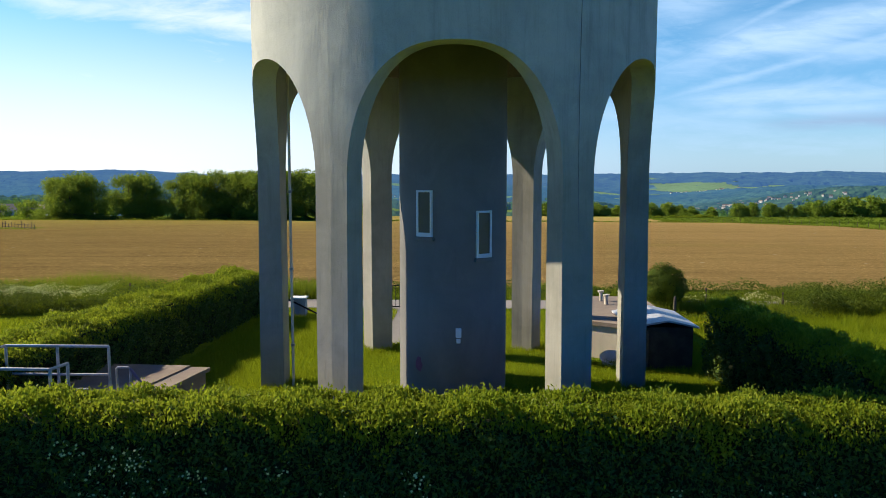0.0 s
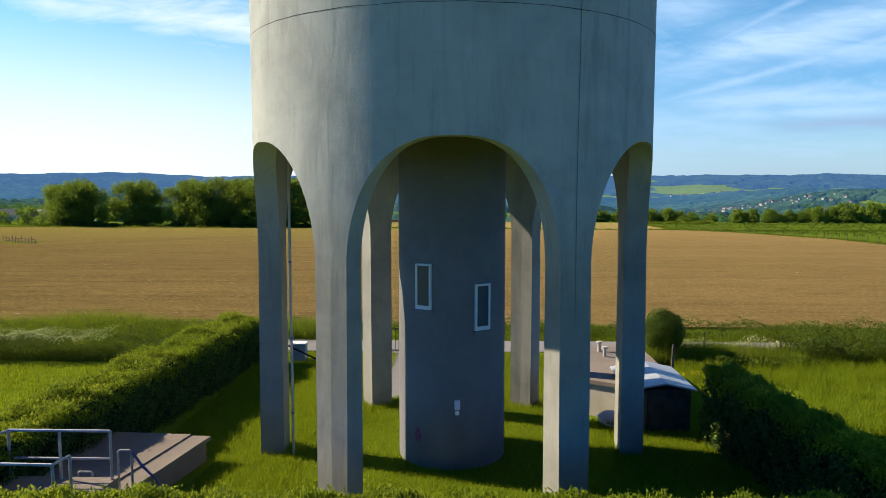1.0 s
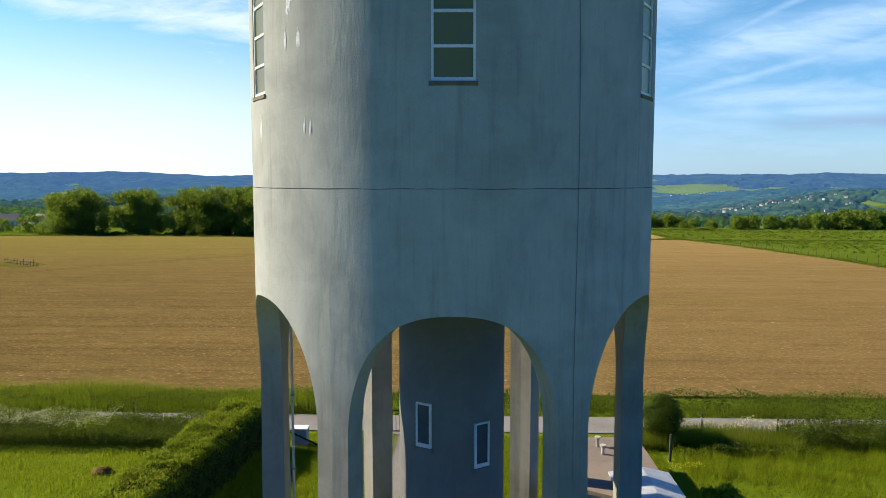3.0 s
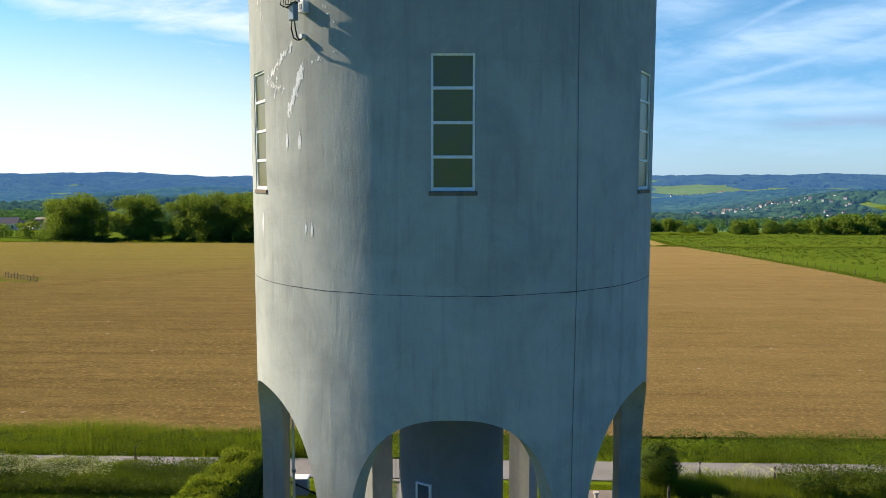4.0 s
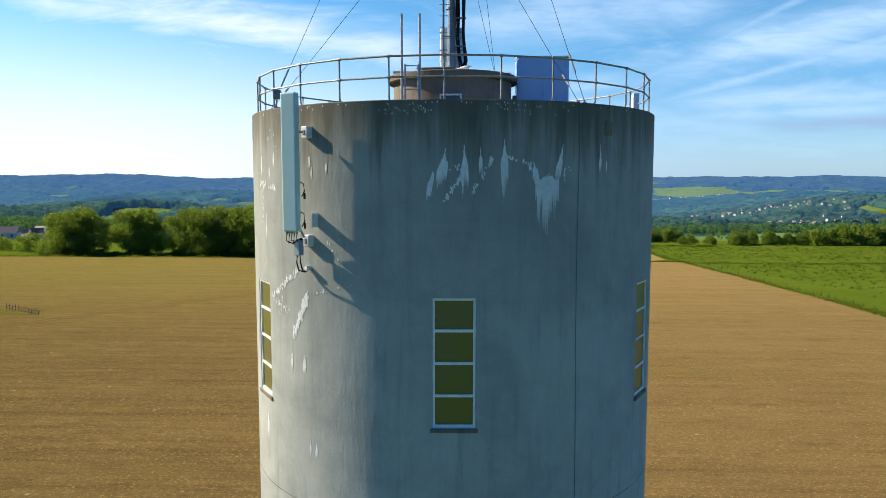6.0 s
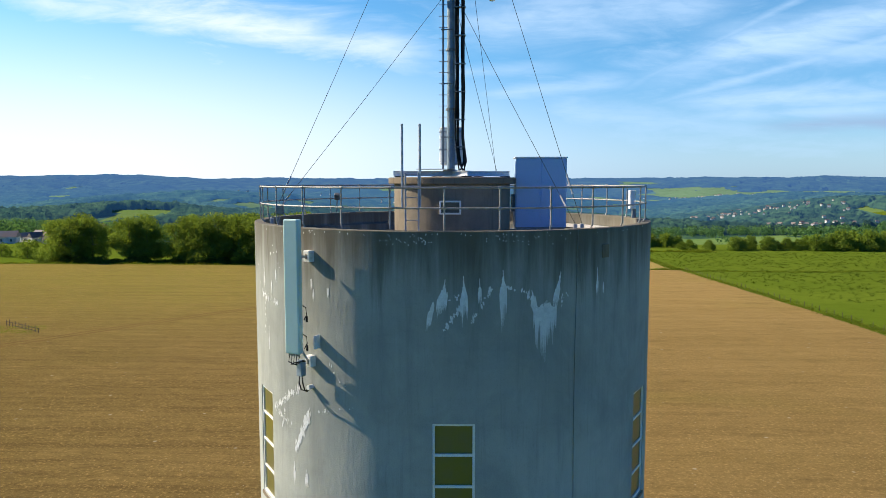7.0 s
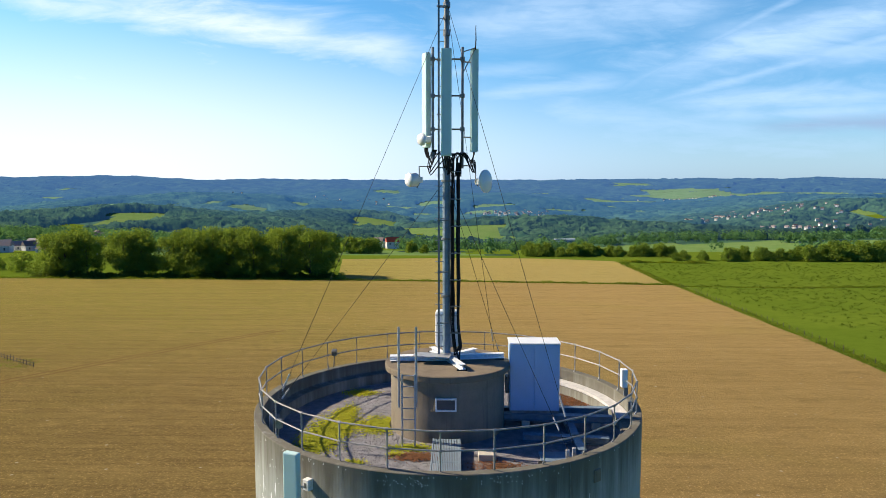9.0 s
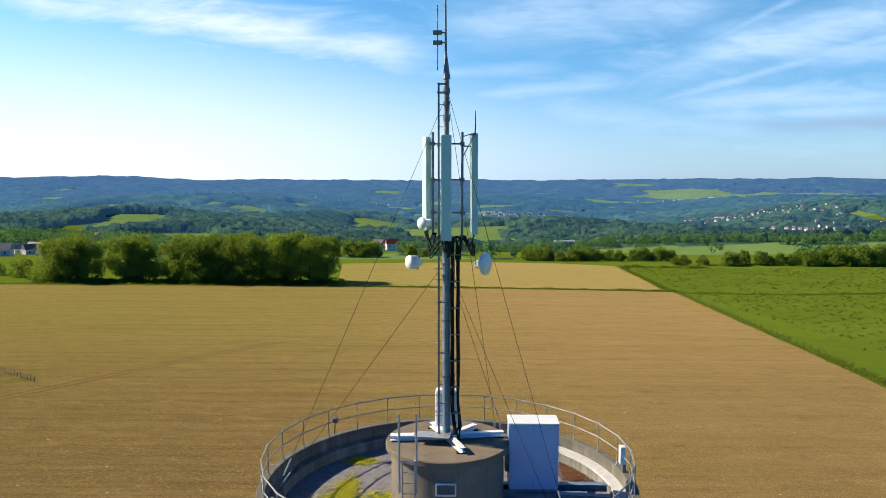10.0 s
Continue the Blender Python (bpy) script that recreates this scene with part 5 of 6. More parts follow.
def hedge(name, a, b, width, height, count, seed, label, z0=0.1, leaf=0.038, tilt=0.0, hang=1.0):
    """A clipped hedge from a to b: a near-black filler inside as deep shade, leaves all over, an uneven top with long
    shoots.
    """
    rng = np.random.default_rng(seed)
    a, b = Vector((*a, 0)), Vector((*b, 0))
    length = (b - a).length
    u = (b - a) / length
    v = Vector((-u.y, u.x, 0))
    whole = thing(name, label, "hedge", at=(0, 0, 0))
    turn = Matrix(((u.x, v.x, 0, a.x), (u.y, v.y, 0, a.y), (0, 0, 1, 0), (0, 0, 0, 1)))
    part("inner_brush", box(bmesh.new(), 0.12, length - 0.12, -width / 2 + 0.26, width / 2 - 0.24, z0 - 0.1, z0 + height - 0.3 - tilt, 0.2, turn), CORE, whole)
    # spread over top, two sides and two ends by area
    areas = np.array([width * length * 1.6, height * length, height * length, height * width, height * width])
    side = rng.choice(5, count, p=areas / areas.sum())
    s, t = rng.uniform(0, 1, count), rng.uniform(0, 1, count)
    px = np.where(side < 3, s * length, np.where(side == 3, 0.0, length))
    py = np.where(side == 0, (t - 0.5) * width, np.where(side == 1, -width / 2, np.where(side == 2, width / 2, (s - 0.5) * width)))
    pz = np.where(side == 0, height, t * height)
    nrm = np.stack([np.where(side == 3, -1.0, np.where(side == 4, 1.0, 0)), np.where(side == 1, -1.0, np.where(side == 2, 1.0, 0)), np.where(side == 0, 1.0, 0.25)], 1)
    lump = 0.10 * np.sin(px * 1.7 + seed) * np.sin(py * 2.1 + pz * 1.3) + 0.06 * np.sin(px * 4.3 + pz * 3.1) + 0.04 * np.sin(px * 9.1 + py * 7 + pz * 8)
    depth = np.abs(rng.normal(0, 0.12, count)) + 0.09 * np.clip(np.sin(px * 11.3 + py * 5.0) * np.sin(pz * 9.7 + py * 12.1 + px * 2.7), 0, 1)
    shift = lump - depth
    round_top = np.clip((pz - height + 0.5) / 0.5, 0, 1) ** 2 * 0.3
    px += nrm[:, 0] * (shift - round_top)
    py += nrm[:, 1] * (shift - round_top)
    pz += np.where(side == 0, shift - 0.24 * (np.clip(np.abs(py) / (width / 2) - 0.6, 0, 1) / 0.4) ** 2 + np.where(rng.uniform(0, 1, count) > 0.86, rng.uniform(0.0, 0.13, count), 0), 0)
    pz -= tilt * np.clip(py / width + 0.5, 0, 1) * np.clip(pz / height, 0, 1)
    pts = np.array(a)[None] + px[:, None] * np.array(u) + py[:, None] * np.array(v)
    pts[:, 2] = z0 + np.maximum(pz, 0.02)
    world_n = nrm[:, :1] * np.array(u) + nrm[:, 1:2] * np.array(v) + nrm[:, 2:] * np.array((0, 0, 1))
    # young shoots over the top, hanging unevenly over the edge; face leaves darkened as shade
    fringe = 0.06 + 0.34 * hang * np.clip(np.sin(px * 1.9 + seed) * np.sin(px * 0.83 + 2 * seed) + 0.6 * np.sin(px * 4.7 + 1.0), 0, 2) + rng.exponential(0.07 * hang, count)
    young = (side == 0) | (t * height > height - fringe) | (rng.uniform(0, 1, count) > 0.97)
    for name_, pick, mat, size, label_ in (("young_growth", young, HEDGE, leaf, "bright yellow-green young shoots"), ("shaded_face_leaves", ~young, FACELEAF, leaf * 1.1, "face leaves toned dark for shade")):
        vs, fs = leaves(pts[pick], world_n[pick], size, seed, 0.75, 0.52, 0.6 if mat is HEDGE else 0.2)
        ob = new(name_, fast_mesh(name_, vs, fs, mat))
        ob.parent = whole
        tagged(ob, label_, kind="stuff")
    return whole


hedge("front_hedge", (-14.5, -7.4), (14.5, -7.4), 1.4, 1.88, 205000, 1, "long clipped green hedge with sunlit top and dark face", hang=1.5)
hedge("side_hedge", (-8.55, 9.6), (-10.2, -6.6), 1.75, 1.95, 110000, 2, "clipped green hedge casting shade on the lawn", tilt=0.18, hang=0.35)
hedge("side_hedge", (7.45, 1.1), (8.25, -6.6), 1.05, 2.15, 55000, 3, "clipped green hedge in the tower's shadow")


def blossom(name, spots, seed, label):
    """Loose sprays of small white flowers at the face of a hedge: x, y, z, spread, count."""
    rng = np.random.default_rng(seed)
    pts = np.concatenate([np.stack([rng.normal(x, s, n), y - np.abs(rng.normal(0, 0.05, n)), rng.normal(z, s * 0.6, n)], 1) for x, y, z, s, n in spots])
    vs, fs = leaves(pts, np.tile(np.array([0, -0.8, 0.6]), (len(pts), 1)), 0.024, seed, 0.5, 0.85)
    return tagged(new(name, fast_mesh(name, vs, fs, BLOOM)), label, "flowers", kind="stuff")


blossom("hedge_blossom", ((-4.9, -8.16, 1.15, 0.22, 46), (-5.3, -8.16, 0.6, 0.45, 70), (-3.9, -8.16, 0.9, 0.25, 24), (-2.6, -8.16, 1.05, 0.1, 9), (-0.5, -8.16, 0.95, 0.12, 16), (-0.25, -8.16, 0.55, 0.2, 10), (3.6, -8.16, 0.5, 0.3, 34), (5.3, -8.16, 0.6, 0.3, 26), (-1.6, -8.16, 0.5, 0.3, 14), (-5.9, -8.16, 1.3, 0.2, 20)), 27, "loose white blossom sprays on the hedge face")


def blades(name, mat, count, spots, tall, wide, seed, label, category="grass", lean=0.35):
    """Grass: single blades over the ground. spots(rng, n) gives x and y, tall(x, y) the height."""
    rng = np.random.default_rng(seed)
    x, y = spots(rng, count)
    n = len(x)
    h = tall(x, y) * rng.uniform(0.5, 1.25, n)
    a = rng.uniform(0, math.tau, n)
    wv = np.stack([np.cos(a), np.sin(a), np.zeros(n)], 1) * (wide * rng.uniform(0.6, 1.4, n))[:, None]
    tip = np.stack([rng.normal(0, lean, n) * h, rng.normal(0, lean, n) * h, h], 1)
    base = np.stack([x, y, lift(x, y) - 0.01], 1)
    vs = np.stack([base - wv, base + wv, base + tip], 1).reshape(-1, 3)
    fs = np.arange(3 * n).reshape(-1, 3)
    return tagged(new(name, fast_mesh(name, vs, fs, mat)), label, category, kind="stuff")


def clear_of_things(x, y):
    r = np.hypot(x, y)
    ok = r > 1.45
    ok &= ~((np.abs(x + 8.4) < 2.3) & (y > -6.2) & (y < -0.8))
    ok &= ~((np.abs(x - 5.25) < 1.6) & (y > 2.4) & (y < 7.7)) & ~((np.abs(x - 6.0) < 0.9) & (y > 1.6) & (y < 4))
    ok &= ~((np.abs(x + 2.15) < 0.3) & (y > 4.6) & (y < 11))
    return ok


def lawn(rng, n):
    x, y = rng.uniform(-8, 8, n), rng.uniform(-7, 10.8, n)
    k = clear_of_things(x, y)
    return x[k], y[k]


def ruffle(x, y):
    return 0.5 + 0.5 * np.sin(x * 1.3 + 0.7 * y) * np.sin(y * 1.1 - 0.4 * x)


def banks(rng, n):
    x, y = rng.uniform(-34, 34, n), rng.uniform(9.3, 11.3, n)
    k = np.abs(x + 0.5) > 7.2
    x2, y2 = rng.uniform(-34, 34, n // 2), rng.uniform(13.4, 16.9, n // 2)
    return np.concatenate([x[k], x2]), np.concatenate([y[k], y2])


def rough_right(rng, n):
    x, y = rng.uniform(8.4, 30, n), rng.uniform(-7, 10, n)
    return x, y


def rough_left(rng, n):
    return rng.uniform(-32, -10.4, n), rng.uniform(-7, 8.5, n)


blades("lawn_grass", GRASS, 300000, lawn, lambda x, y: 0.08 + 0.07 * ruffle(x, y) + 0.05 * (np.hypot(x, y) > 4.0), 0.007, 11, "sunlit unmown green grass under the tower")
blades("meadow_grass", GRASS, 110000, rough_right, lambda x, y: 0.10 + 0.16 * ruffle(x, y) + 0.26 * ruffle(2.3 * x + 1, 2.6 * y) ** 2 + 0.15 * (y > 6.5), 0.009, 12, "long green meadow grass beside the hedge")
blades("meadow_grass", GRASS, 90000, rough_left, lambda x, y: 0.1 + 0.1 * ruffle(x, y), 0.014, 13, "bright short grass beyond the side hedge")
blades("verge_grass", REED, 140000, banks, lambda x, y: np.where(y > 13, 0.10 + 0.5 * ruffle(x * 0.33 + 1.0, y * 0.7) ** 2 + 0.38 * (x < -5), 0.42 + 0.4 * ruffle(x * 0.6, y)), 0.009, 14, "tall rough grass along the lane", lean=0.2)


def weeds(name, mat, count, x0, x1, y0, y1, height, size, seed, label, shape=0.5, wave=0.45):
    """A thicket of leaves on stems over a patch of ground."""
    rng = np.random.default_rng(seed)
    x, y = rng.uniform(x0, x1, count), rng.uniform(y0, y1, count)
    swell = np.sin(x * 0.37 + seed) * np.sin(y * 1.3 + x * 0.31) + 0.6 * np.sin(x * 2.3 - y * 1.1 + 2 * seed) + 0.5 * np.sin(x * 5.3 + y * 3.7) * np.sin(x * 1.1)
    top = height * (1 - wave + wave * 0.6 * swell)
    z = lift(x, y) + np.maximum(top, 0.12) * rng.uniform(0, 1, count) ** shape
    vs, fs = leaves(np.stack([x, y, z], 1), np.tile(np.array([0, 0, 1.0]), (count, 1)), size, seed, 0.9)
    return tagged(new(name, fast_mesh(name, vs, fs, mat)), label, "weeds", kind="stuff")


weeds("bramble_thicket", WEED, 42000, 13.5, 33, 9.2, 11.2, 1.55, 0.05, 21, "wild bramble and weed thicket along the verge", 0.6, 0.3)
weeds("low_weeds", WEED, 9000, 8.8, 14, 8.6, 10.8, 0.6, 0.045, 28, "low dark weeds below the lane", 0.6)
weeds("nettle_bank", WEED, 46000, -32, -8.8, 8.6, 11.2, 1.05, 0.045, 22, "weedy green bank beside the lane", 0.6, 0.2)
weeds("umbel_flowers", BLOOM, 8000, -32, -14.2, 9.2, 10.9, 1.35, 0.035, 23, "white flowering cow parsley on the bank", 0.12, 0.18)
weeds("umbel_flowers", BLOOM, 700, 9.5, 16, 11.0, 11.8, 0.95, 0.045, 24, "pale flowers at the edge of the lane", 0.15)
weeds("lane_weeds", REED, 21000, -32, -8.4, 10.6, 11.5, 1.0, 0.05, 26, "tall weeds along the lane edge", 0.7, 0.25)
# weeds in a dark leaf tone that stands in for shade below the grass
weeds("verge_weeds", WEED, 26000, -34, 34, 13.6, 16.6, 0.85, 0.06, 25, "weeds along the field edge, dark for shade at the verge foot")


def bush(name, at, rx, rz, lift_up, count, seed, label, mat=HEDGE, size=0.06):
    """A round bush on short stems."""
    rng = np.random.default_rng(seed)
    d = rng.normal(0, 1, (count, 3))
    d /= np.linalg.norm(d, axis=1)[:, None]
    knob = 1 + 0.16 * np.sin(d[:, 0] * 5 + seed) * np.sin(d[:, 2] * 6 + d[:, 1] * 4) + rng.normal(0, 0.05, count)
    r = knob * (1 - 0.45 * rng.uniform(0, 1, count) ** 2.2)
    pts = d * r[:, None] * np.array([rx, rx, rz]) + np.array([at[0], at[1], at[2] + lift_up + rz])
    whole = thing(name, label, "bush")
    vs, fs = leaves(pts, d, size, seed, 0.6)
    ob = new("foliage", fast_mesh("foliage", vs, fs, mat))
    ob.parent = whole
    # added dark ball in the middle, standing in for shade behind the leaves
    bm = bmesh.new()
    bmesh.ops.create_icosphere(bm, subdivisions=2, radius=1)
    for v in bm.verts:
        v.co = Vector((at[0] + v.co.x * rx * 0.62, at[1] + v.co.y * rx * 0.62, at[2] + lift_up + rz + v.co.z * rz * 0.6))
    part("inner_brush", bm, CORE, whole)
    for k in range(5):
        a = k * 1.26 + seed
        part("stem", tube(bmesh.new(), [(at[0], at[1], at[2] - 0.1), (at[0] + 0.25 * rx * math.cos(a), at[1] + 0.25 * rx * math.sin(a), at[2] + lift_up + 0.4 * rz), (at[0] + 0.6 * rx * math.cos(a), at[1] + 0.6 * rx * math.sin(a), at[2] + lift_up + 1.2 * rz)], 0.04, 6, False, 0.012), BARK, whole)
    return whole


bush("round_bush", (8.35, 10.2, 0.1), 0.85, 0.85, 0.35, 9000, 31, "round dark green bush beside the lane", WEED, 0.055)


# ---- yard ----
def prism(bm, corners, z0, z1):
    low = [bm.verts.new((x, y, z0)) for x, y in corners]
    high = [bm.verts.new((x, y, z1)) for x, y in corners]
    n = len(corners)
    for i in range(n):
        bm.faces.new((low[i], low[(i + 1) % n], high[(i + 1) % n], high[i]))
    bm.faces.new(high)
    bm.faces.new(low[::-1])
    bmesh.ops.recalc_face_normals(bm, faces=bm.faces)
    return bm


chamber = thing("valve_chamber", "low concrete valve chamber with a brown slab roof", "chamber")
part("wall", prism(bmesh.new(), [(-6.33, -0.95), (-9.75, -0.75), (-10.1, -6.2), (-7.3, -6.2)], -0.1, 0.64), SLAB, chamber, "stained brown chamber wall")
part("roof_slab", prism(bmesh.new(), [(-6.75, -0.86), (-9.85, -0.68), (-10.2, -6.28), (-7.72, -6.28)], 0.64, 0.77), SLAB, chamber, "brown slab roof")
part("edge_slab", prism(bmesh.new(), [(-6.22, -0.89), (-6.74, -0.865), (-7.71, -6.28), (-7.19, -6.28)], 0.64, 0.735), SLAB, chamber)
part("upstand", prism(bmesh.new(), [(-7.0, -4.3), (-9.7, -4.3), (-9.9, -6.25), (-7.15, -6.25)], 0.77, 1.05), SLAB, chamber)
part("joint_strip", tube(bmesh.new(), [(-6.52, -1.75, 0.0), (-6.52, -1.75, 0.7)], 0.03, 6), GALV, chamber)

rail = thing("chamber_railing", "galvanised tube railing round the chamber hatch", "railing")
for x in (-9.24, -8.15, -7.07):
    part("post", tube(bmesh.new(), [(x, -4.42, 1.0), (x, -4.42, 2.1)], 0.032, 8), GALV, rail)
part("top_rail", tube(bmesh.new(), [(-9.24, -4.42, 2.1), (-8.15, -4.42, 2.1), (-7.07, -4.42, 2.1)], 0.032, 8), GALV, rail)
part("middle_rail", tube(bmesh.new(), [(-9.24, -4.42, 1.5), (-7.07, -4.42, 1.5)], 0.028, 8), GALV, rail)
part("top_rail", tube(bmesh.new(), [(-9.9, -6.15, 2.08), (-7.28, -6.2, 2.08), (-7.2, -5.75, 2.08)], 0.032, 8), GALV, rail)
part("side_rail", tube(bmesh.new(), [(-9.24, -4.42, 2.1), (-9.6, -6.15, 2.08)], 0.03, 8), GALV, rail)
for x, y in ((-7.28, -6.2), (-7.2, -5.75), (-8.6, -6.18), (-9.6, -6.15)):
    part("post", tube(bmesh.new(), [(x, y, 0.8), (x, y, 2.08)], 0.032, 8), GALV, rail)
for x0, x1, z in ((-7.03, -6.74, 1.6), (-7.91, -7.6, 1.12)):
    part("handhold", tube(bmesh.new(), [(x0, -4.2, 0.74), (x0, -4.2, z - 0.03), (x0 + 0.03, -4.2, z), (x1 - 0.03, -4.2, z), (x1, -4.2, z - 0.03), (x1, -4.2, 0.72)], 0.026, 8), GALV, rail)
hose = thing("hose", "faded violet hose hanging from a handhold", "hose")
part("tube", tube(bmesh.new(), [(-6.74, -4.2, 1.58), (-6.5, -4.2, 1.25), (-6.2, -4.2, 0.95), (-5.9, -4.1, 0.12)], 0.03, 7), plain("violet_hose", (0.16, 0.13, 0.24), (0.12, 0.10, 0.2), 6, 0.6), hose)

shed = thing("pump_shed", "low dark pump shed with a pale sheet-metal gable roof", "shed")
part("wall", prism(bmesh.new(), [(5.2, 1.65), (6.85, 1.65), (6.85, 4.0), (5.2, 4.0)], -0.05, 1.32), DARKWALL, shed)
bm = bmesh.new()
for s, xe in ((0, 5.02), (1, 6.98)):
    a = [(xe, 1.48, 1.37), (6.1, 1.48, 1.56), (6.1, 4.1, 1.56), (xe, 4.1, 1.37)]
    top = [bm.verts.new(p) for p in a]
    low = [bm.verts.new((x, y, z - 0.05)) for x, y, z in a]
    bm.faces.new(top)
    bm.faces.new(low[::-1])
    for i in range(4):
        bm.faces.new((top[i], top[(i + 1) % 4], low[(i + 1) % 4], low[i]))
bmesh.ops.recalc_face_normals(bm, faces=bm.faces)
part("roof", bm, SHEET, shed, "pale sheet roof")
part("door", box(bmesh.new(), 5.6, 6.35, 1.6, 1.66, 0.0, 1.2, 0.01), DARKWALL, shed, "dark tarred door")
part("door_frame", box(bmesh.new(), 5.52, 5.59, 1.6, 1.66, 0.0, 1.25, 0.01), WOOD, shed)

annex = thing("tank_annex", "flat-roofed concrete annex with two vent pipes", "annex")
turn = Matrix.Translation((5.2, 4.2, 0))
part("wall", prism(bmesh.new(), [(3.7, 3.35), (5.15, 2.45), (5.18, 4.02), (6.7, 4.12), (6.7, 7.6), (3.7, 7.6)], -0.05, 1.12), PALE, annex)
part("roof_slab", prism(bmesh.new(), [(3.62, 3.3), (5.15, 2.35), (5.18, 4.12), (6.8, 4.14), (6.8, 7.7), (3.62, 7.7)], 1.12, 1.24), SLAB, annex)
for x, y, h in ((-0.05, 2.5, 0.32), (0.0, 1.75, 0.3)):
    a = turn @ Vector((x, y, 1.23))
    part("vent_pipe", tube(bmesh.new(), [a, a + Vector((0, 0, h))], 0.06, 10), PALE, annex)
    part("vent_cap", tube(bmesh.new(), [a + Vector((0, 0, h)), a + Vector((0, 0, h + 0.06))], 0.11, 10), PALE, annex)
tub = thing("plastic_tub", "white oval plastic tub lying in the grass", "tub")
bm = lathe(bmesh.new(), [(0.01, 0.06), (0.28, 0.06), (0.36, 0.3), (0.4, 0.31), (0.4, 0.29), (0.37, 0.28), (0.3, 0.04), (0.01, 0.03)], 24)
bmesh.ops.transform(bm, matrix=Matrix.Translation((4.75, 2.2, 0.08)) @ Matrix.Rotation(radians(28), 4, "X") @ Matrix.Diagonal((1.2, 0.8, 1, 1)), verts=bm.verts)
part("bowl", bm, WHITE, tub, "", True)

path = tagged(new("path", mesh_of("path", [(-2.4, 4.6, 0.125), (-1.85, 4.6, 0.125), (-1.9, 11.3, 0.125), (-2.7, 11.3, 0.125)], [(0, 1, 2, 3)], LANE)), "grey gravel path from the lane to the shaft", "path", kind="structure")

box_thing = thing("utility_box", "blue-grey utility box with a slanted lid", "utility box")
part("body", box(bmesh.new(), -6.55, -6.0, 9.3, 9.7, 0.0, 0.82, 0.02), BLUEGREY, box_thing)
part("lid", box(bmesh.new(), -6.59, -5.96, 9.25, 9.74, 0.82, 0.88, 0.02), FRAME, box_thing)
slab = thing("marker_stone", "upright pale concrete marker stone beside the hedge", "stone")
part("stone", box(bmesh.new(), -7.6, -7.42, 9.0, 9.15, 0.0, 0.95, 0.02), PALE, slab)
strut = thing("fence_brace", "dark slanting fence brace", "brace")
part("bar", tube(bmesh.new(), [(-6.6, 9.0, 0.85), (-5.2, 9.05, 0.15)], 0.035, 7), BLACK, strut)
strut = thing("fence_brace", "dark slanting fence brace", "brace")
part("bar", tube(bmesh.new(), [(6.9, 9.4, 1.1), (6.2, 9.3, 0.3)], 0.03, 7), BLACK, strut)
gate = thing("iron_gate", "black barred iron gate at the lane", "gate")
for x in (-3.0, -0.9):
    part("gate_post", box(bmesh.new(), x - 0.05, x + 0.05, 10.85, 10.95, 0.0, 1.3, 0.01), BLACK, gate)
for z in (0.25, 1.15):
    part("gate_rail", tube(bmesh.new(), [(-3.0, 10.9, z), (-0.9, 10.9, z)], 0.025, 6), BLACK, gate)
for k in range(13):
    x = -2.85 + k * 0.15
    part("bar", tube(bmesh.new(), [(x, 10.9, 0.25), (x, 10.9, 1.15)], 0.012, 5), BLACK, gate)
for x, y, h in ((-14.4, 12.2, 1.0), (-18.2, 10.9, 0.8), (8.2, 8.25, 1.15), (10.3, 11.1, 1.05), (13.4, 11.0, 0.9), (-12.2, 11.0, 0.7), (-5.9, 15.6, 0.7)):
    wooden = thing("fence_post", "weathered wooden fence post in tall grass", "post", "old posts along the lane")
    bm = tube(bmesh.new(), [(x, y, -0.1), (x + 0.02, y, h * 0.6), (x + 0.03, y + 0.02, h)], 0.06, 7, False, 0.05)
    part("stake", bm, WOOD, wooden)
heap = thing("soil_heap", "small bare heap of brown soil in the grass", "soil")
bm = bmesh.new()
bmesh.ops.create_icosphere(bm, subdivisions=3, radius=1)
for v in bm.verts:
    k = 1 + 0.35 * noise.noise(v.co * 2.2)
    v.co = Vector((-13.0 + v.co.x * 0.4 * k, 6.5 + v.co.y * 0.3 * k, 0.05 + v.co.z * 0.28 * k))
part("mound", bm, SOIL, heap, "", True)
weeds("yellow_blossom", YELLOW, 160, 7.9, 9.2, 7.2, 7.7, 0.45, 0.035, 41, "yellow flowers beside a fence post", 0.2)

# low fence standing in the field
paddock = thing("stick_fence", "low weathered stick fence in the field", "fence")
for k in range(11):
    x, y = -69 + k * 0.85, 88 - k * 0.6
    z = float(lift(x, y))
    part("stake", tube(bmesh.new(), [(x, y, z - 0.1), (x + 0.05, y, z + 1.0 + 0.2 * math.sin(k * 2.3))], 0.05, 6), WOOD, paddock)
for h in (0.35, 0.75):
    part("rail", tube(bmesh.new(), [(-69, 88, float(lift(-69, 88)) + h), (-60.5, 82, float(lift(-60.5, 82)) + h)], 0.035, 6), WOOD, paddock)
weeds("fence_weeds", REED, 900, -70, -61, 81, 87, 0.5, 0.1, 42, "dry weeds under the stick fence")
edge_fence = thing("pasture_fence", "line of small wooden posts along the pasture", "fence")
for k in range(44):
    y = 78 + k * 3.1
    x = right_edge(y) + 1.6
    z = float(lift(x, y))
    part("stake", tube(bmesh.new(), [(x, y, z - 0.1), (x, y, z + 1.0)], 0.045, 6), WOOD, edge_fence)

# rough grass banks between the fields
rng = np.random.default_rng(61)


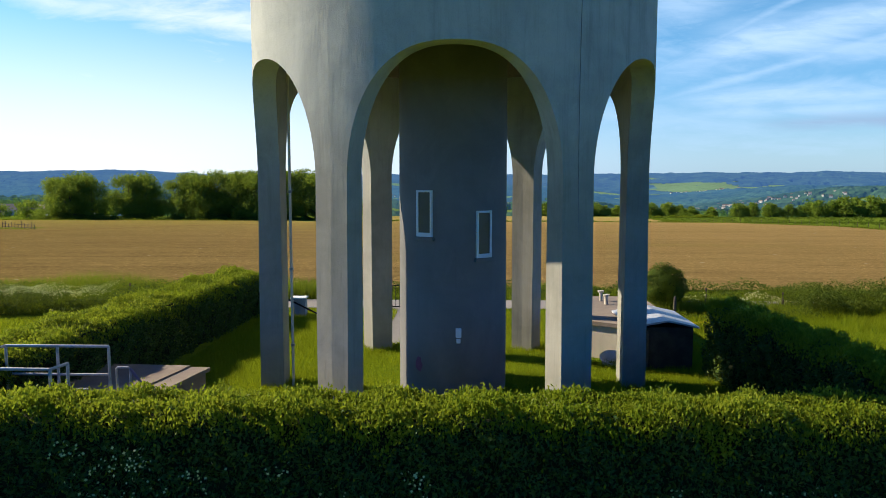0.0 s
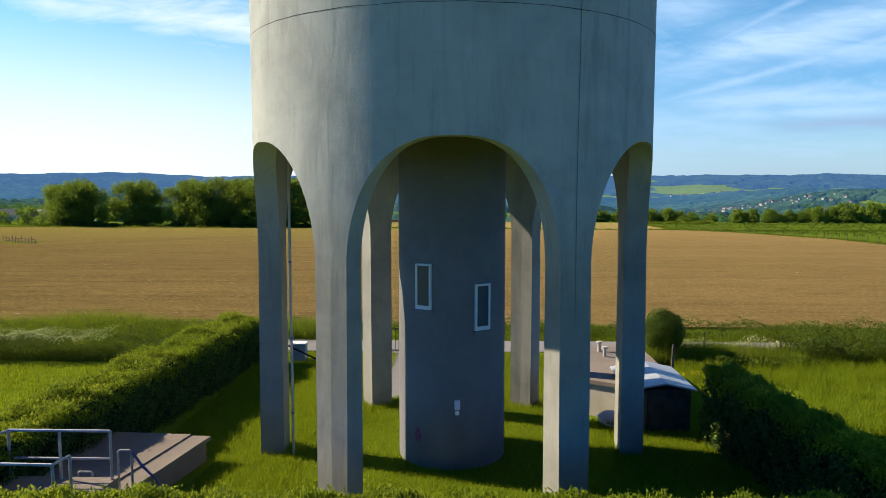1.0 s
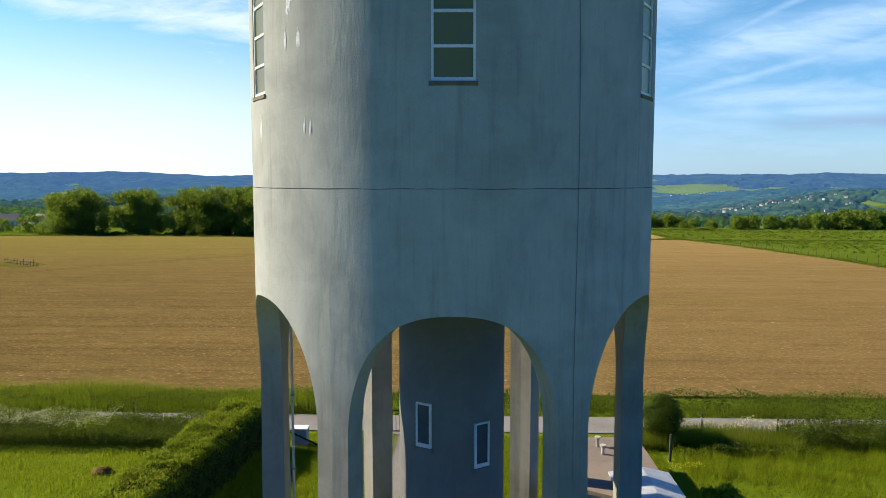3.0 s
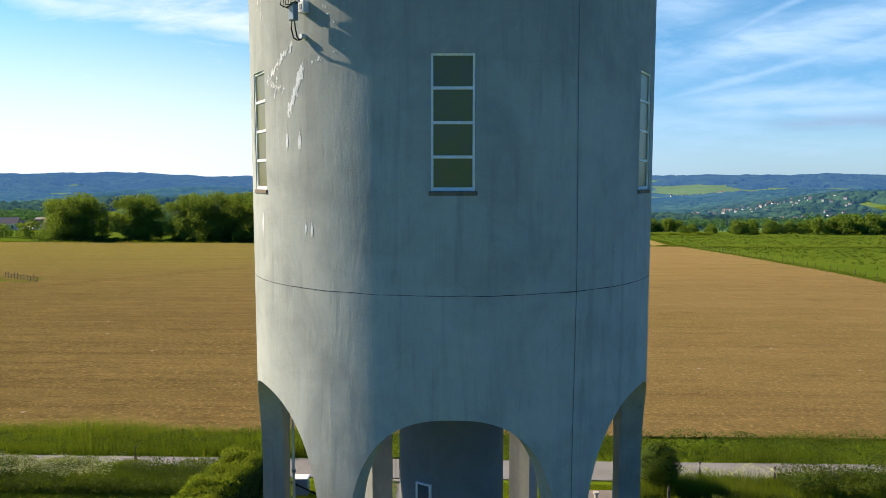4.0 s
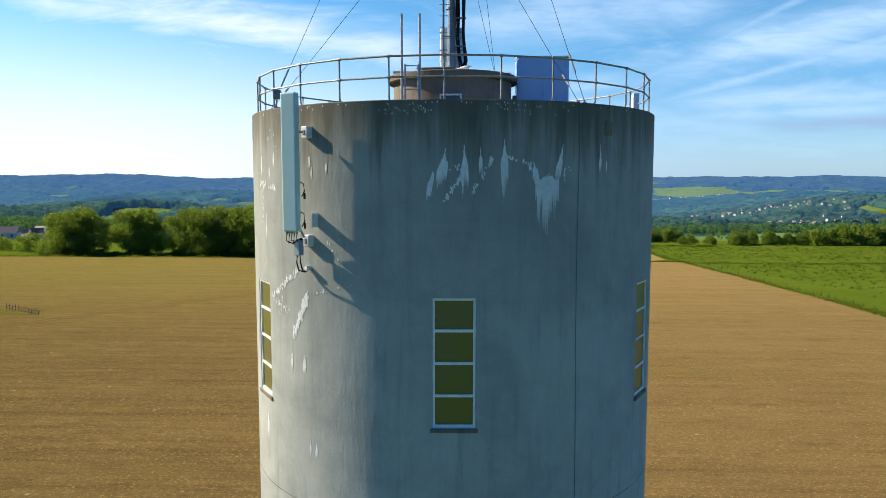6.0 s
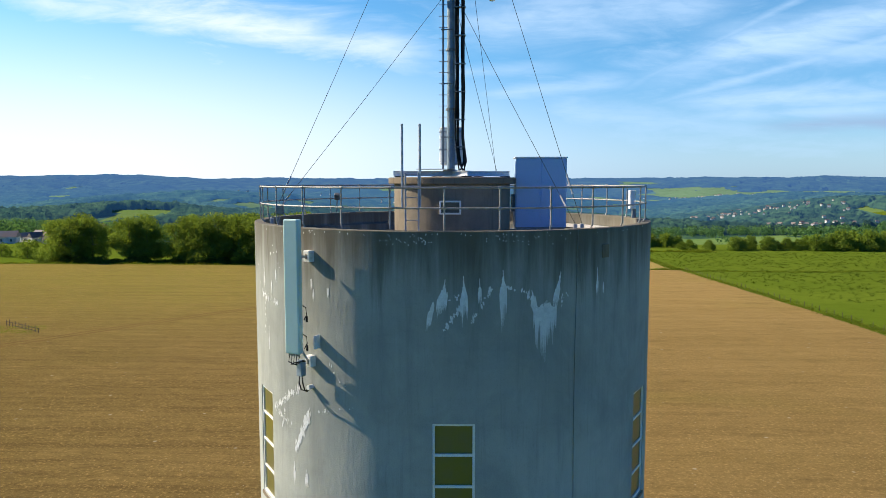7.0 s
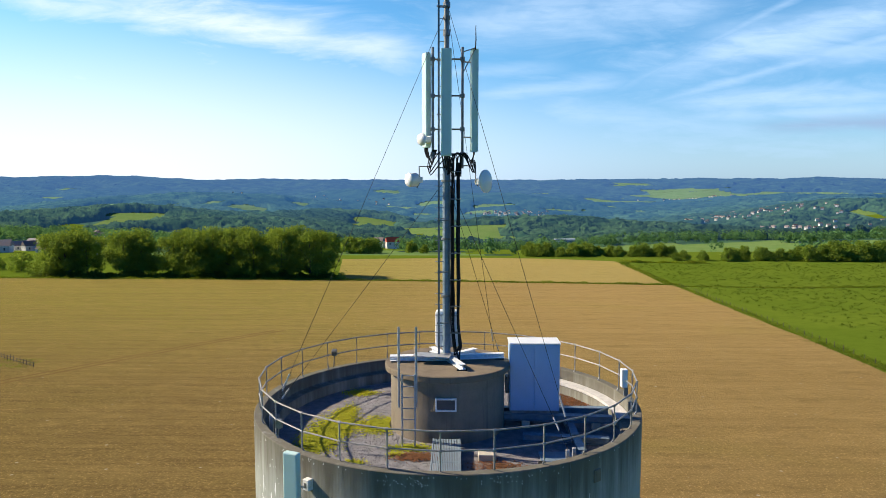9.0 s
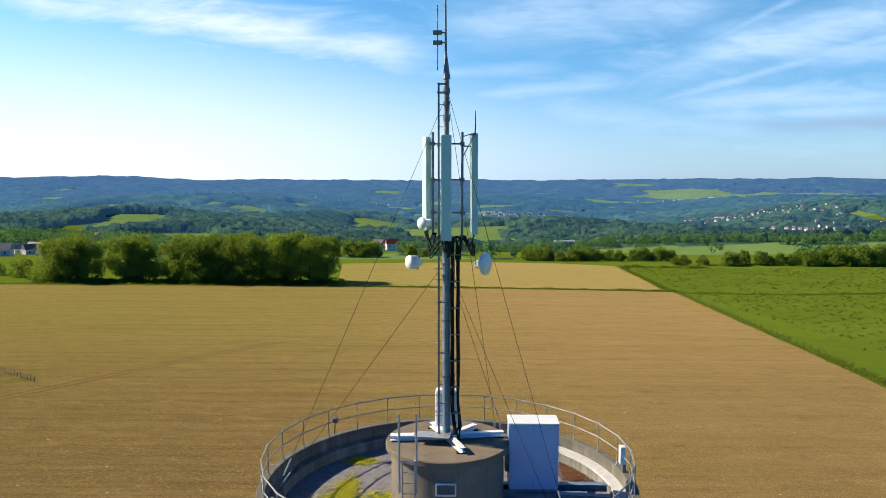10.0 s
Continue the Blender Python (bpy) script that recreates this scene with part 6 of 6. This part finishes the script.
def bank(name, count, line, high, size, label, mat=REED, wide=0.8):
    t = rng.uniform(0, 1, count)
    xs = np.interp(t, np.linspace(0, 1, len(line)), [p[0] for p in line]) + rng.normal(0, wide, count)
    ys = np.interp(t, np.linspace(0, 1, len(line)), [p[1] for p in line]) + rng.normal(0, wide, count)
    top = high * (0.6 + 0.4 * np.sin(xs * 0.37) * np.sin(xs * 0.11 + 2) + 0.25 * np.sin(xs * 1.1))
    zs = lift(xs, ys) + np.maximum(top, 0.15) * rng.uniform(0, 1, count)
    vs, fs = leaves(np.stack([xs, ys, zs], 1), np.tile(np.array([0, 0, 1.0]), (count, 1)), size, 5, 0.9)
    return tagged(new(name, fast_mesh(name, vs, fs, mat)), label, "grass bank", kind="stuff")


bank("grass_bank", 9000, [(-170, slanted(-170) + 1.4), (-40, slanted(-40) + 1.4), (72, 214.8)], 0.75, 0.3, "rough brown-green bank between two fields")
bank("grass_bank", 5000, [(61, 60), (61.2, 80), (62, 105), (65.2, 154), (70.2, 214)], 0.45, 0.2, "rough bank along the pasture edge")
bank("grass_bank", 3500, [(70, 209), (103, 205), (135, 210), (175, 206)], 0.5, 0.28, "thin weedy ditch across the pasture")
bank("grass_bank", 4000, [(69, 216), (71, 270), (74, 312)], 0.7, 0.3, "rough bank beside the crop field")
bank("far_hedgerow", 5000, [(74, 311), (92, 308), (110, 305)], 1.2, 0.35, "low dark hedgerow on the pasture", HEDGE, 1.2)


# tussocks strewn over the pasture
n_tuft = 3200
tx, ty = rng.uniform(72, 190, n_tuft), rng.uniform(60, 305, n_tuft)
keep = tx > np.array([right_edge(k) for k in ty]) + 3
tx, ty = np.repeat(tx[keep], 9), np.repeat(ty[keep], 9)
tx, ty = tx + rng.normal(0, 0.35, len(tx)), ty + rng.normal(0, 0.25, len(ty))
vs, fs = leaves(np.stack([tx, ty, lift(tx, ty) + rng.uniform(0.05, 0.4, len(tx))], 1), np.tile(np.array([0, 0, 1.0]), (len(tx), 1)), 0.19, 6, 0.8, 0.45, 0.5)
tagged(new("pasture_tussock", fast_mesh("pasture_tussock", vs, fs, TUSSOCK)), "dark green grass tussocks over the pasture", "grass", kind="stuff")


# ---- trees ----
def tree(name, at, high, wide, seed, label, count=7600, leaf=0.30, clear=0.03, mat=CROWN):
    """A broad-leaved tree: tapered trunk, limbs, and a crown of many small leaf sprays gathered in uneven boughs."""
    rg = np.random.default_rng(seed)
    whole = thing(name, label, "tree", at=at)
    part("trunk", tube(bmesh.new(), [(0, 0, -0.3), (0.1, 0, high * 0.2), (0.05, 0.1, high * 0.45), (0.1, 0.0, high * 0.75)], high * 0.024, 8, False, high * 0.006), BARK, whole)
    boughs = []
    for k in range(30):
        a = k * 2.4 + rg.uniform(0, 1)
        level = rg.uniform(clear + 0.1, 0.86)
        reach = wide * 0.5 * math.sin(math.pi * min(1, 0.30 + level * 0.66)) ** 0.6 * rg.uniform(0.5, 0.85)
        boughs.append((reach * math.cos(a), reach * math.sin(a), high * level, wide * rg.uniform(0.18, 0.28)))
    boughs.append((0, 0, high * 0.86, wide * 0.2))
    for bx, by, bz, br in boughs[:7]:
        part("limb", tube(bmesh.new(), [(0, 0, bz * 0.5), (bx * 0.5, by * 0.5, bz * 0.75), (bx * 0.9, by * 0.9, bz)], high * 0.009, 6, False, high * 0.003), BARK, whole)
    pick = rg.integers(0, len(boughs), count)
    d = rg.normal(0, 1, (count, 3))
    d /= np.linalg.norm(d, axis=1)[:, None]
    b = np.array(boughs)[pick]
    pts = b[:, :3] + d * (b[:, 3:] * np.array([1, 1, 0.8])) * (rg.uniform(0, 1, count) ** 0.4)[:, None]
    pts[:, 2] = np.clip(pts[:, 2], high * clear * rg.uniform(0.7, 1.2, count), high * 1.02)
    vs, fs = leaves(pts, d, leaf, seed, 0.5, 0.7)
    crown = new("crown", fast_mesh("crown", vs, fs, mat))
    crown.parent = whole
    return whole


models = [tree("tree", (-96, 238, float(lift(-96, 238))), 18.0, 14.0, 71, "tall dark green broad-leaved tree in a row by the field"),
          tree("tree", (-88, 240, float(lift(-88, 240))), 18.6, 13.5, 72, "tall dark green broad-leaved tree in a row by the field"),
          tree("tree", (-80, 238, float(lift(-80, 238))), 18.0, 14.5, 73, "tall dark green broad-leaved tree in a row by the field")]
for m in models:
    m["group"] = "row of trees beyond the field"
rg = random.Random(12)


def plant(model, x, y, size, turn, label=""):
    m = Matrix.Translation((x, y, float(lift(x, y)))) @ Matrix.Rotation(turn, 4, "Z") @ Matrix.Diagonal((size * rg.uniform(0.93, 1.08), size * rg.uniform(0.93, 1.08), size, 1))
    return tagged(copy_thing(model, m), label)


for i, (x, y, s) in enumerate(((-102, 239, 0.85), (-99, 246, 0.95), (-92, 236, 0.9), (-84, 245, 1.0), (-76, 243, 1.0), (-72, 236, 0.95), (-67, 242, 1.02), (-62, 235, 0.98), (-57, 242, 1.05), (-52, 236, 1.0), (-49, 241, 0.92))):
    plant(models[i % 3], x, y, s, i * 1.7)
for i, (x, y, s) in enumerate(((-120, 239, 0.92), (-115, 242, 0.9), (-118, 246, 1.0), (-113.5, 239, 0.75), (-146, 240, 0.88), (-140.5, 237, 0.95), (-147, 245, 0.85), (-135.5, 243, 0.92), (-142, 247, 1.02))):
    plant(models[(i + 1) % 3], x, y, s, i * 2.1, "broad dark green tree standing in a field-side clump")
shrub = tree("small_tree", (-168, 256, float(lift(-168, 256))), 7.0, 9.0, 75, "small rounded green tree at the field edge", 1000, 0.4, 0.05)
plant(shrub, -157, 246, 0.55, 1.0)
plant(shrub, -182, 262, 0.8, 2.0)
plant(shrub, -40, 229, 0.35, 1.9)
hedge_tree = tree("hedgerow_tree", (45, 352, float(lift(45, 352))), 7.5, 8.0, 76, "mid-green hedgerow tree beyond the fields", 1700, 0.42, 0.02, CROWN)
hedge_tree["group"] = "hedgerow trees beyond the fields"
for i in range(24):
    plant(hedge_tree, 36 + i * 3.1 + rg.uniform(-2, 2), 352 + rg.uniform(-4, 6), rg.uniform(0.55, 1.0), i * 1.3)
for i in range(30):
    plant(hedge_tree, 104 + i * 4.6 + rg.uniform(-3, 3), 321 + rg.uniform(-4, 10), rg.uniform(0.7, 1.1) * (0.65 + 0.033 * i), i * 1.7)
for x, y, s in ((-56, 395, 1.2), (-52, 402, 1.2), (-62, 398, 1.3), (-49, 408, 1.2), (-28, 420, 1.0), (-74, 410, 1.6), (-20, 412, 0.7), (-181, 345, 1.3), (-170, 335, 1.2)):
    plant(hedge_tree, x, y, s, x)

bank("undergrowth", 16000, [(-104, 236), (-70, 236), (-45, 236)], 2.6, 0.35, "dark undergrowth beneath the row of trees", WEED, 2.2)
bank("undergrowth", 9000, [(-150, 236), (-112, 236)], 2.4, 0.35, "dark undergrowth beneath the clumps of trees", WEED, 2.0)

# ---- far woods ----
def canopy(name, y0, y1, rows, cols, high, seed, label):
    """The uneven roof of far woods, row behind row, with gaps where meadows lie."""
    rg = np.random.default_rng(seed)
    ys = y0 * (y1 / y0) ** np.linspace(0, 1, rows)
    share = np.linspace(-0.78, 0.78, cols)
    Y = ys[:, None] + rg.uniform(-0.3, 0.3, (rows, cols)) * (ys * (math.log(y1 / y0) / rows))[:, None]
    X = share[None] * ys[:, None] + rg.uniform(-0.4, 0.4, (rows, cols)) * (1.56 / cols * ys)[:, None]
    wood = ~open_land(X, Y)
    thin = np.sin(X * 0.006 + 1.1) * np.sin(Y * 0.0052 + X * 0.002) + 0.3 * np.sin(X * 0.02 + Y * 0.016)
    # crowns a few steps wide, woods that thin out and sink towards their edges
    bump = rg.normal(0, 1, (rows, cols))
    soft = wood.astype(float)
    for k in (1, 2):
        bump = bump + np.roll(bump, k, 1) + np.roll(bump, -k, 1)
        soft = (soft + np.roll(soft, 1, 0) + np.roll(soft, -1, 0) + np.roll(soft, k * 2, 1) + np.roll(soft, -k * 2, 1)) / 5
    bump /= np.abs(bump).max()
    top = high * (0.62 + 0.75 * bump + 0.3 * np.clip(thin, -1, 1))
    Z = lift(X, Y) + top * smooth01(0.25, 1.0, soft) - 1.0 * (soft < 0.25)
    Z[0] = lift(X[0], Y[0]) - 3
    vs = np.stack([X.ravel(), Y.ravel(), Z.ravel()], 1)
    r, c = np.meshgrid(np.arange(rows - 1), np.arange(cols - 1), indexing="ij")
    keep = (wood[:-1, :-1].astype(int) + wood[1:, :-1] + wood[:-1, 1:] + wood[1:, 1:] > 0).ravel()
    base = (r * cols + c).ravel()[keep]
    fs = np.stack([base, base + 1, base + cols + 1, base + cols], 1)
    return tagged(new(name, fast_mesh(name, vs, fs, hazy_canopy(name, 0.78 if y0 < 2000 else 0.5), True)), label, "woods", kind="structure")


def sprays(name, y0, y1, gap, mat, seed, label, high):
    """Nearer woods: each tree a cluster of leaf sprays."""
    rg = np.random.default_rng(seed)
    count = int(0.74 * (y1 * y1 - y0 * y0) / gap ** 2)
    y = np.sqrt(rg.uniform(y0 * y0, y1 * y1, count))
    x = rg.uniform(-0.74, 0.74, count) * y
    keep = ~open_land(x, y) | ((rg.uniform(0, 1, count) > 0.985) & (y > 450))
    x, y = x[keep], y[keep]
    n, per = len(x), 56
    h = high * rg.uniform(0.6, 1.3, n)
    d = rg.normal(0, 1, (n, per, 3))
    d /= np.linalg.norm(d, axis=2)[:, :, None]
    r = rg.uniform(0.55, 1.0, (n, per, 1))
    cen = np.stack([x, y, lift(x, y) + h * 0.52], 1)
    pts = cen[:, None] + d * r * h[:, None, None] * np.array([0.42, 0.42, 0.5])
    vs, fs = leaves(pts.reshape(-1, 3), d.reshape(-1, 3), high * 0.095, seed, 0.4, 0.8)
    return tagged(new(name, fast_mesh(name, vs, fs, mat)), label, "woods", kind="stuff")


sprays("near_woods", 385, 800, 9.6, WOODS, 81, "mixed green woods filling the valley side", 9.0)
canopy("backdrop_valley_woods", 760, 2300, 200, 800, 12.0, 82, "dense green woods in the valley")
canopy("backdrop_ridge_woods", 2200, 4600, 90, 700, 14.0, 83, "distant woods on the far ridge with blue haze in the colour")


# ---- far houses ----
def house(at, wide, deep, wall, roof, turn, label, tiles):
    whole = thing("house", label, "house", "houses in the valley", at=at)
    whole.rotation_euler = (0, 0, turn)
    part("wall", box(bmesh.new(), -wide / 2, wide / 2, -deep / 2, deep / 2, -2.0, wall), PLASTER, whole)
    bm = bmesh.new()
    v = [bm.verts.new(p) for p in ((-wide / 2 - 0.4, -deep / 2 - 0.4, wall), (wide / 2 + 0.4, -deep / 2 - 0.4, wall), (wide / 2 + 0.4, deep / 2 + 0.4, wall), (-wide / 2 - 0.4, deep / 2 + 0.4, wall), (-wide / 2 - 0.4, 0, wall + roof), (wide / 2 + 0.4, 0, wall + roof))]
    for f in ((0, 1, 5, 4), (2, 3, 4, 5), (0, 4, 3), (1, 2, 5), (3, 2, 1, 0)):
        bm.faces.new([v[k] for k in f])
    part("roof", bm, tiles, whole)
    for k in (-1, 1):
        part("window", box(bmesh.new(), k * wide * 0.25 - 0.6, k * wide * 0.25 + 0.6, -deep / 2 - 0.05, -deep / 2 + 0.02, wall * 0.45, wall * 0.8), DIMPANE, whole)
    return whole


home = house((-70, 755, float(lift(-70, 755)) + 2), 13, 9, 5.5, 5.0, 0.3, "pale village house with a red roof among trees", REDTILE)
plainer = house((-86, 768, float(lift(-86, 768)) + 1), 12, 9, 5.5, 4.2, -0.4, "pale village house with a brown-grey roof", TILE)
rg = random.Random(31)
for cx, cy, sx, sy, count in ((205, 2200, 120, 80, 80), (612, 1600, 100, 150, 80), (560, 1165, 45, 25, 22), (-238, 412, 34, 14, 20), (-196, 380, 6, 5, 3), (-300, 592, 12, 10, 2), (640, 1230, 60, 60, 8), (-700, 2700, 220, 300, 40), (924, 2985, 200, 50, 24), (-330, 2600, 150, 200, 22), (700, 1450, 60, 60, 10)):
    for k in range(count):
        x, y = rg.gauss(cx, sx * 0.6), rg.gauss(cy, sy * 0.6)
        s = rg.uniform(0.3, 0.58) * (1.5 if y < 1000 else 1.0)
        copy_thing(plainer, Matrix.Translation((x, y, float(lift(x, y)) + (6 if y > 1000 else -0.8))) @ Matrix.Rotation(rg.uniform(-0.9, 0.9), 4, "Z") @ Matrix.Diagonal((s, s, s, 1)))
barn = thing("farm_barn", "long low white farm building with a flat roof", "barn", at=(117, 772, float(lift(117, 772)) + 2))
part("wall", box(bmesh.new(), -11, 11, -6, 6, -3, 5), PLASTER, barn)
part("roof", box(bmesh.new(), -11.6, 11.6, -6.6, 6.6, 5, 6), SHEET, barn)
barn = thing("farm_barn", "long grey glasshouse behind the meadow", "barn", at=(43, 838, float(lift(43, 838)) + 2))
part("wall", box(bmesh.new(), -36, 36, -6, 6, -3, 3.0), SHEET, barn)
part("roof", box(bmesh.new(), -36.5, 36.5, -6.5, 6.5, 3.0, 3.6), SHEET, barn)

# wheel tracks across the tilled field
for off in (0.0, 1.9):
    vs, fs = [], []
    for k in range(25):
        t = k / 24
        x, y = -64 + 30 * t + off, 68 + 46 * t
        z = float(np.interp(y, PROFILE_Y, PROFILE_Z)) + 0.135
        vs += [(x - 0.25, y + 0.2, z), (x + 0.25, y - 0.2, z)]
    fs = [(2 * k, 2 * k + 1, 2 * k + 3, 2 * k + 2) for k in range(24)]
    tagged(new("wheel_track", mesh_of("wheel_track", vs, fs, TRACK)), "dark tractor wheel track across the tilled field", "track", kind="structure")
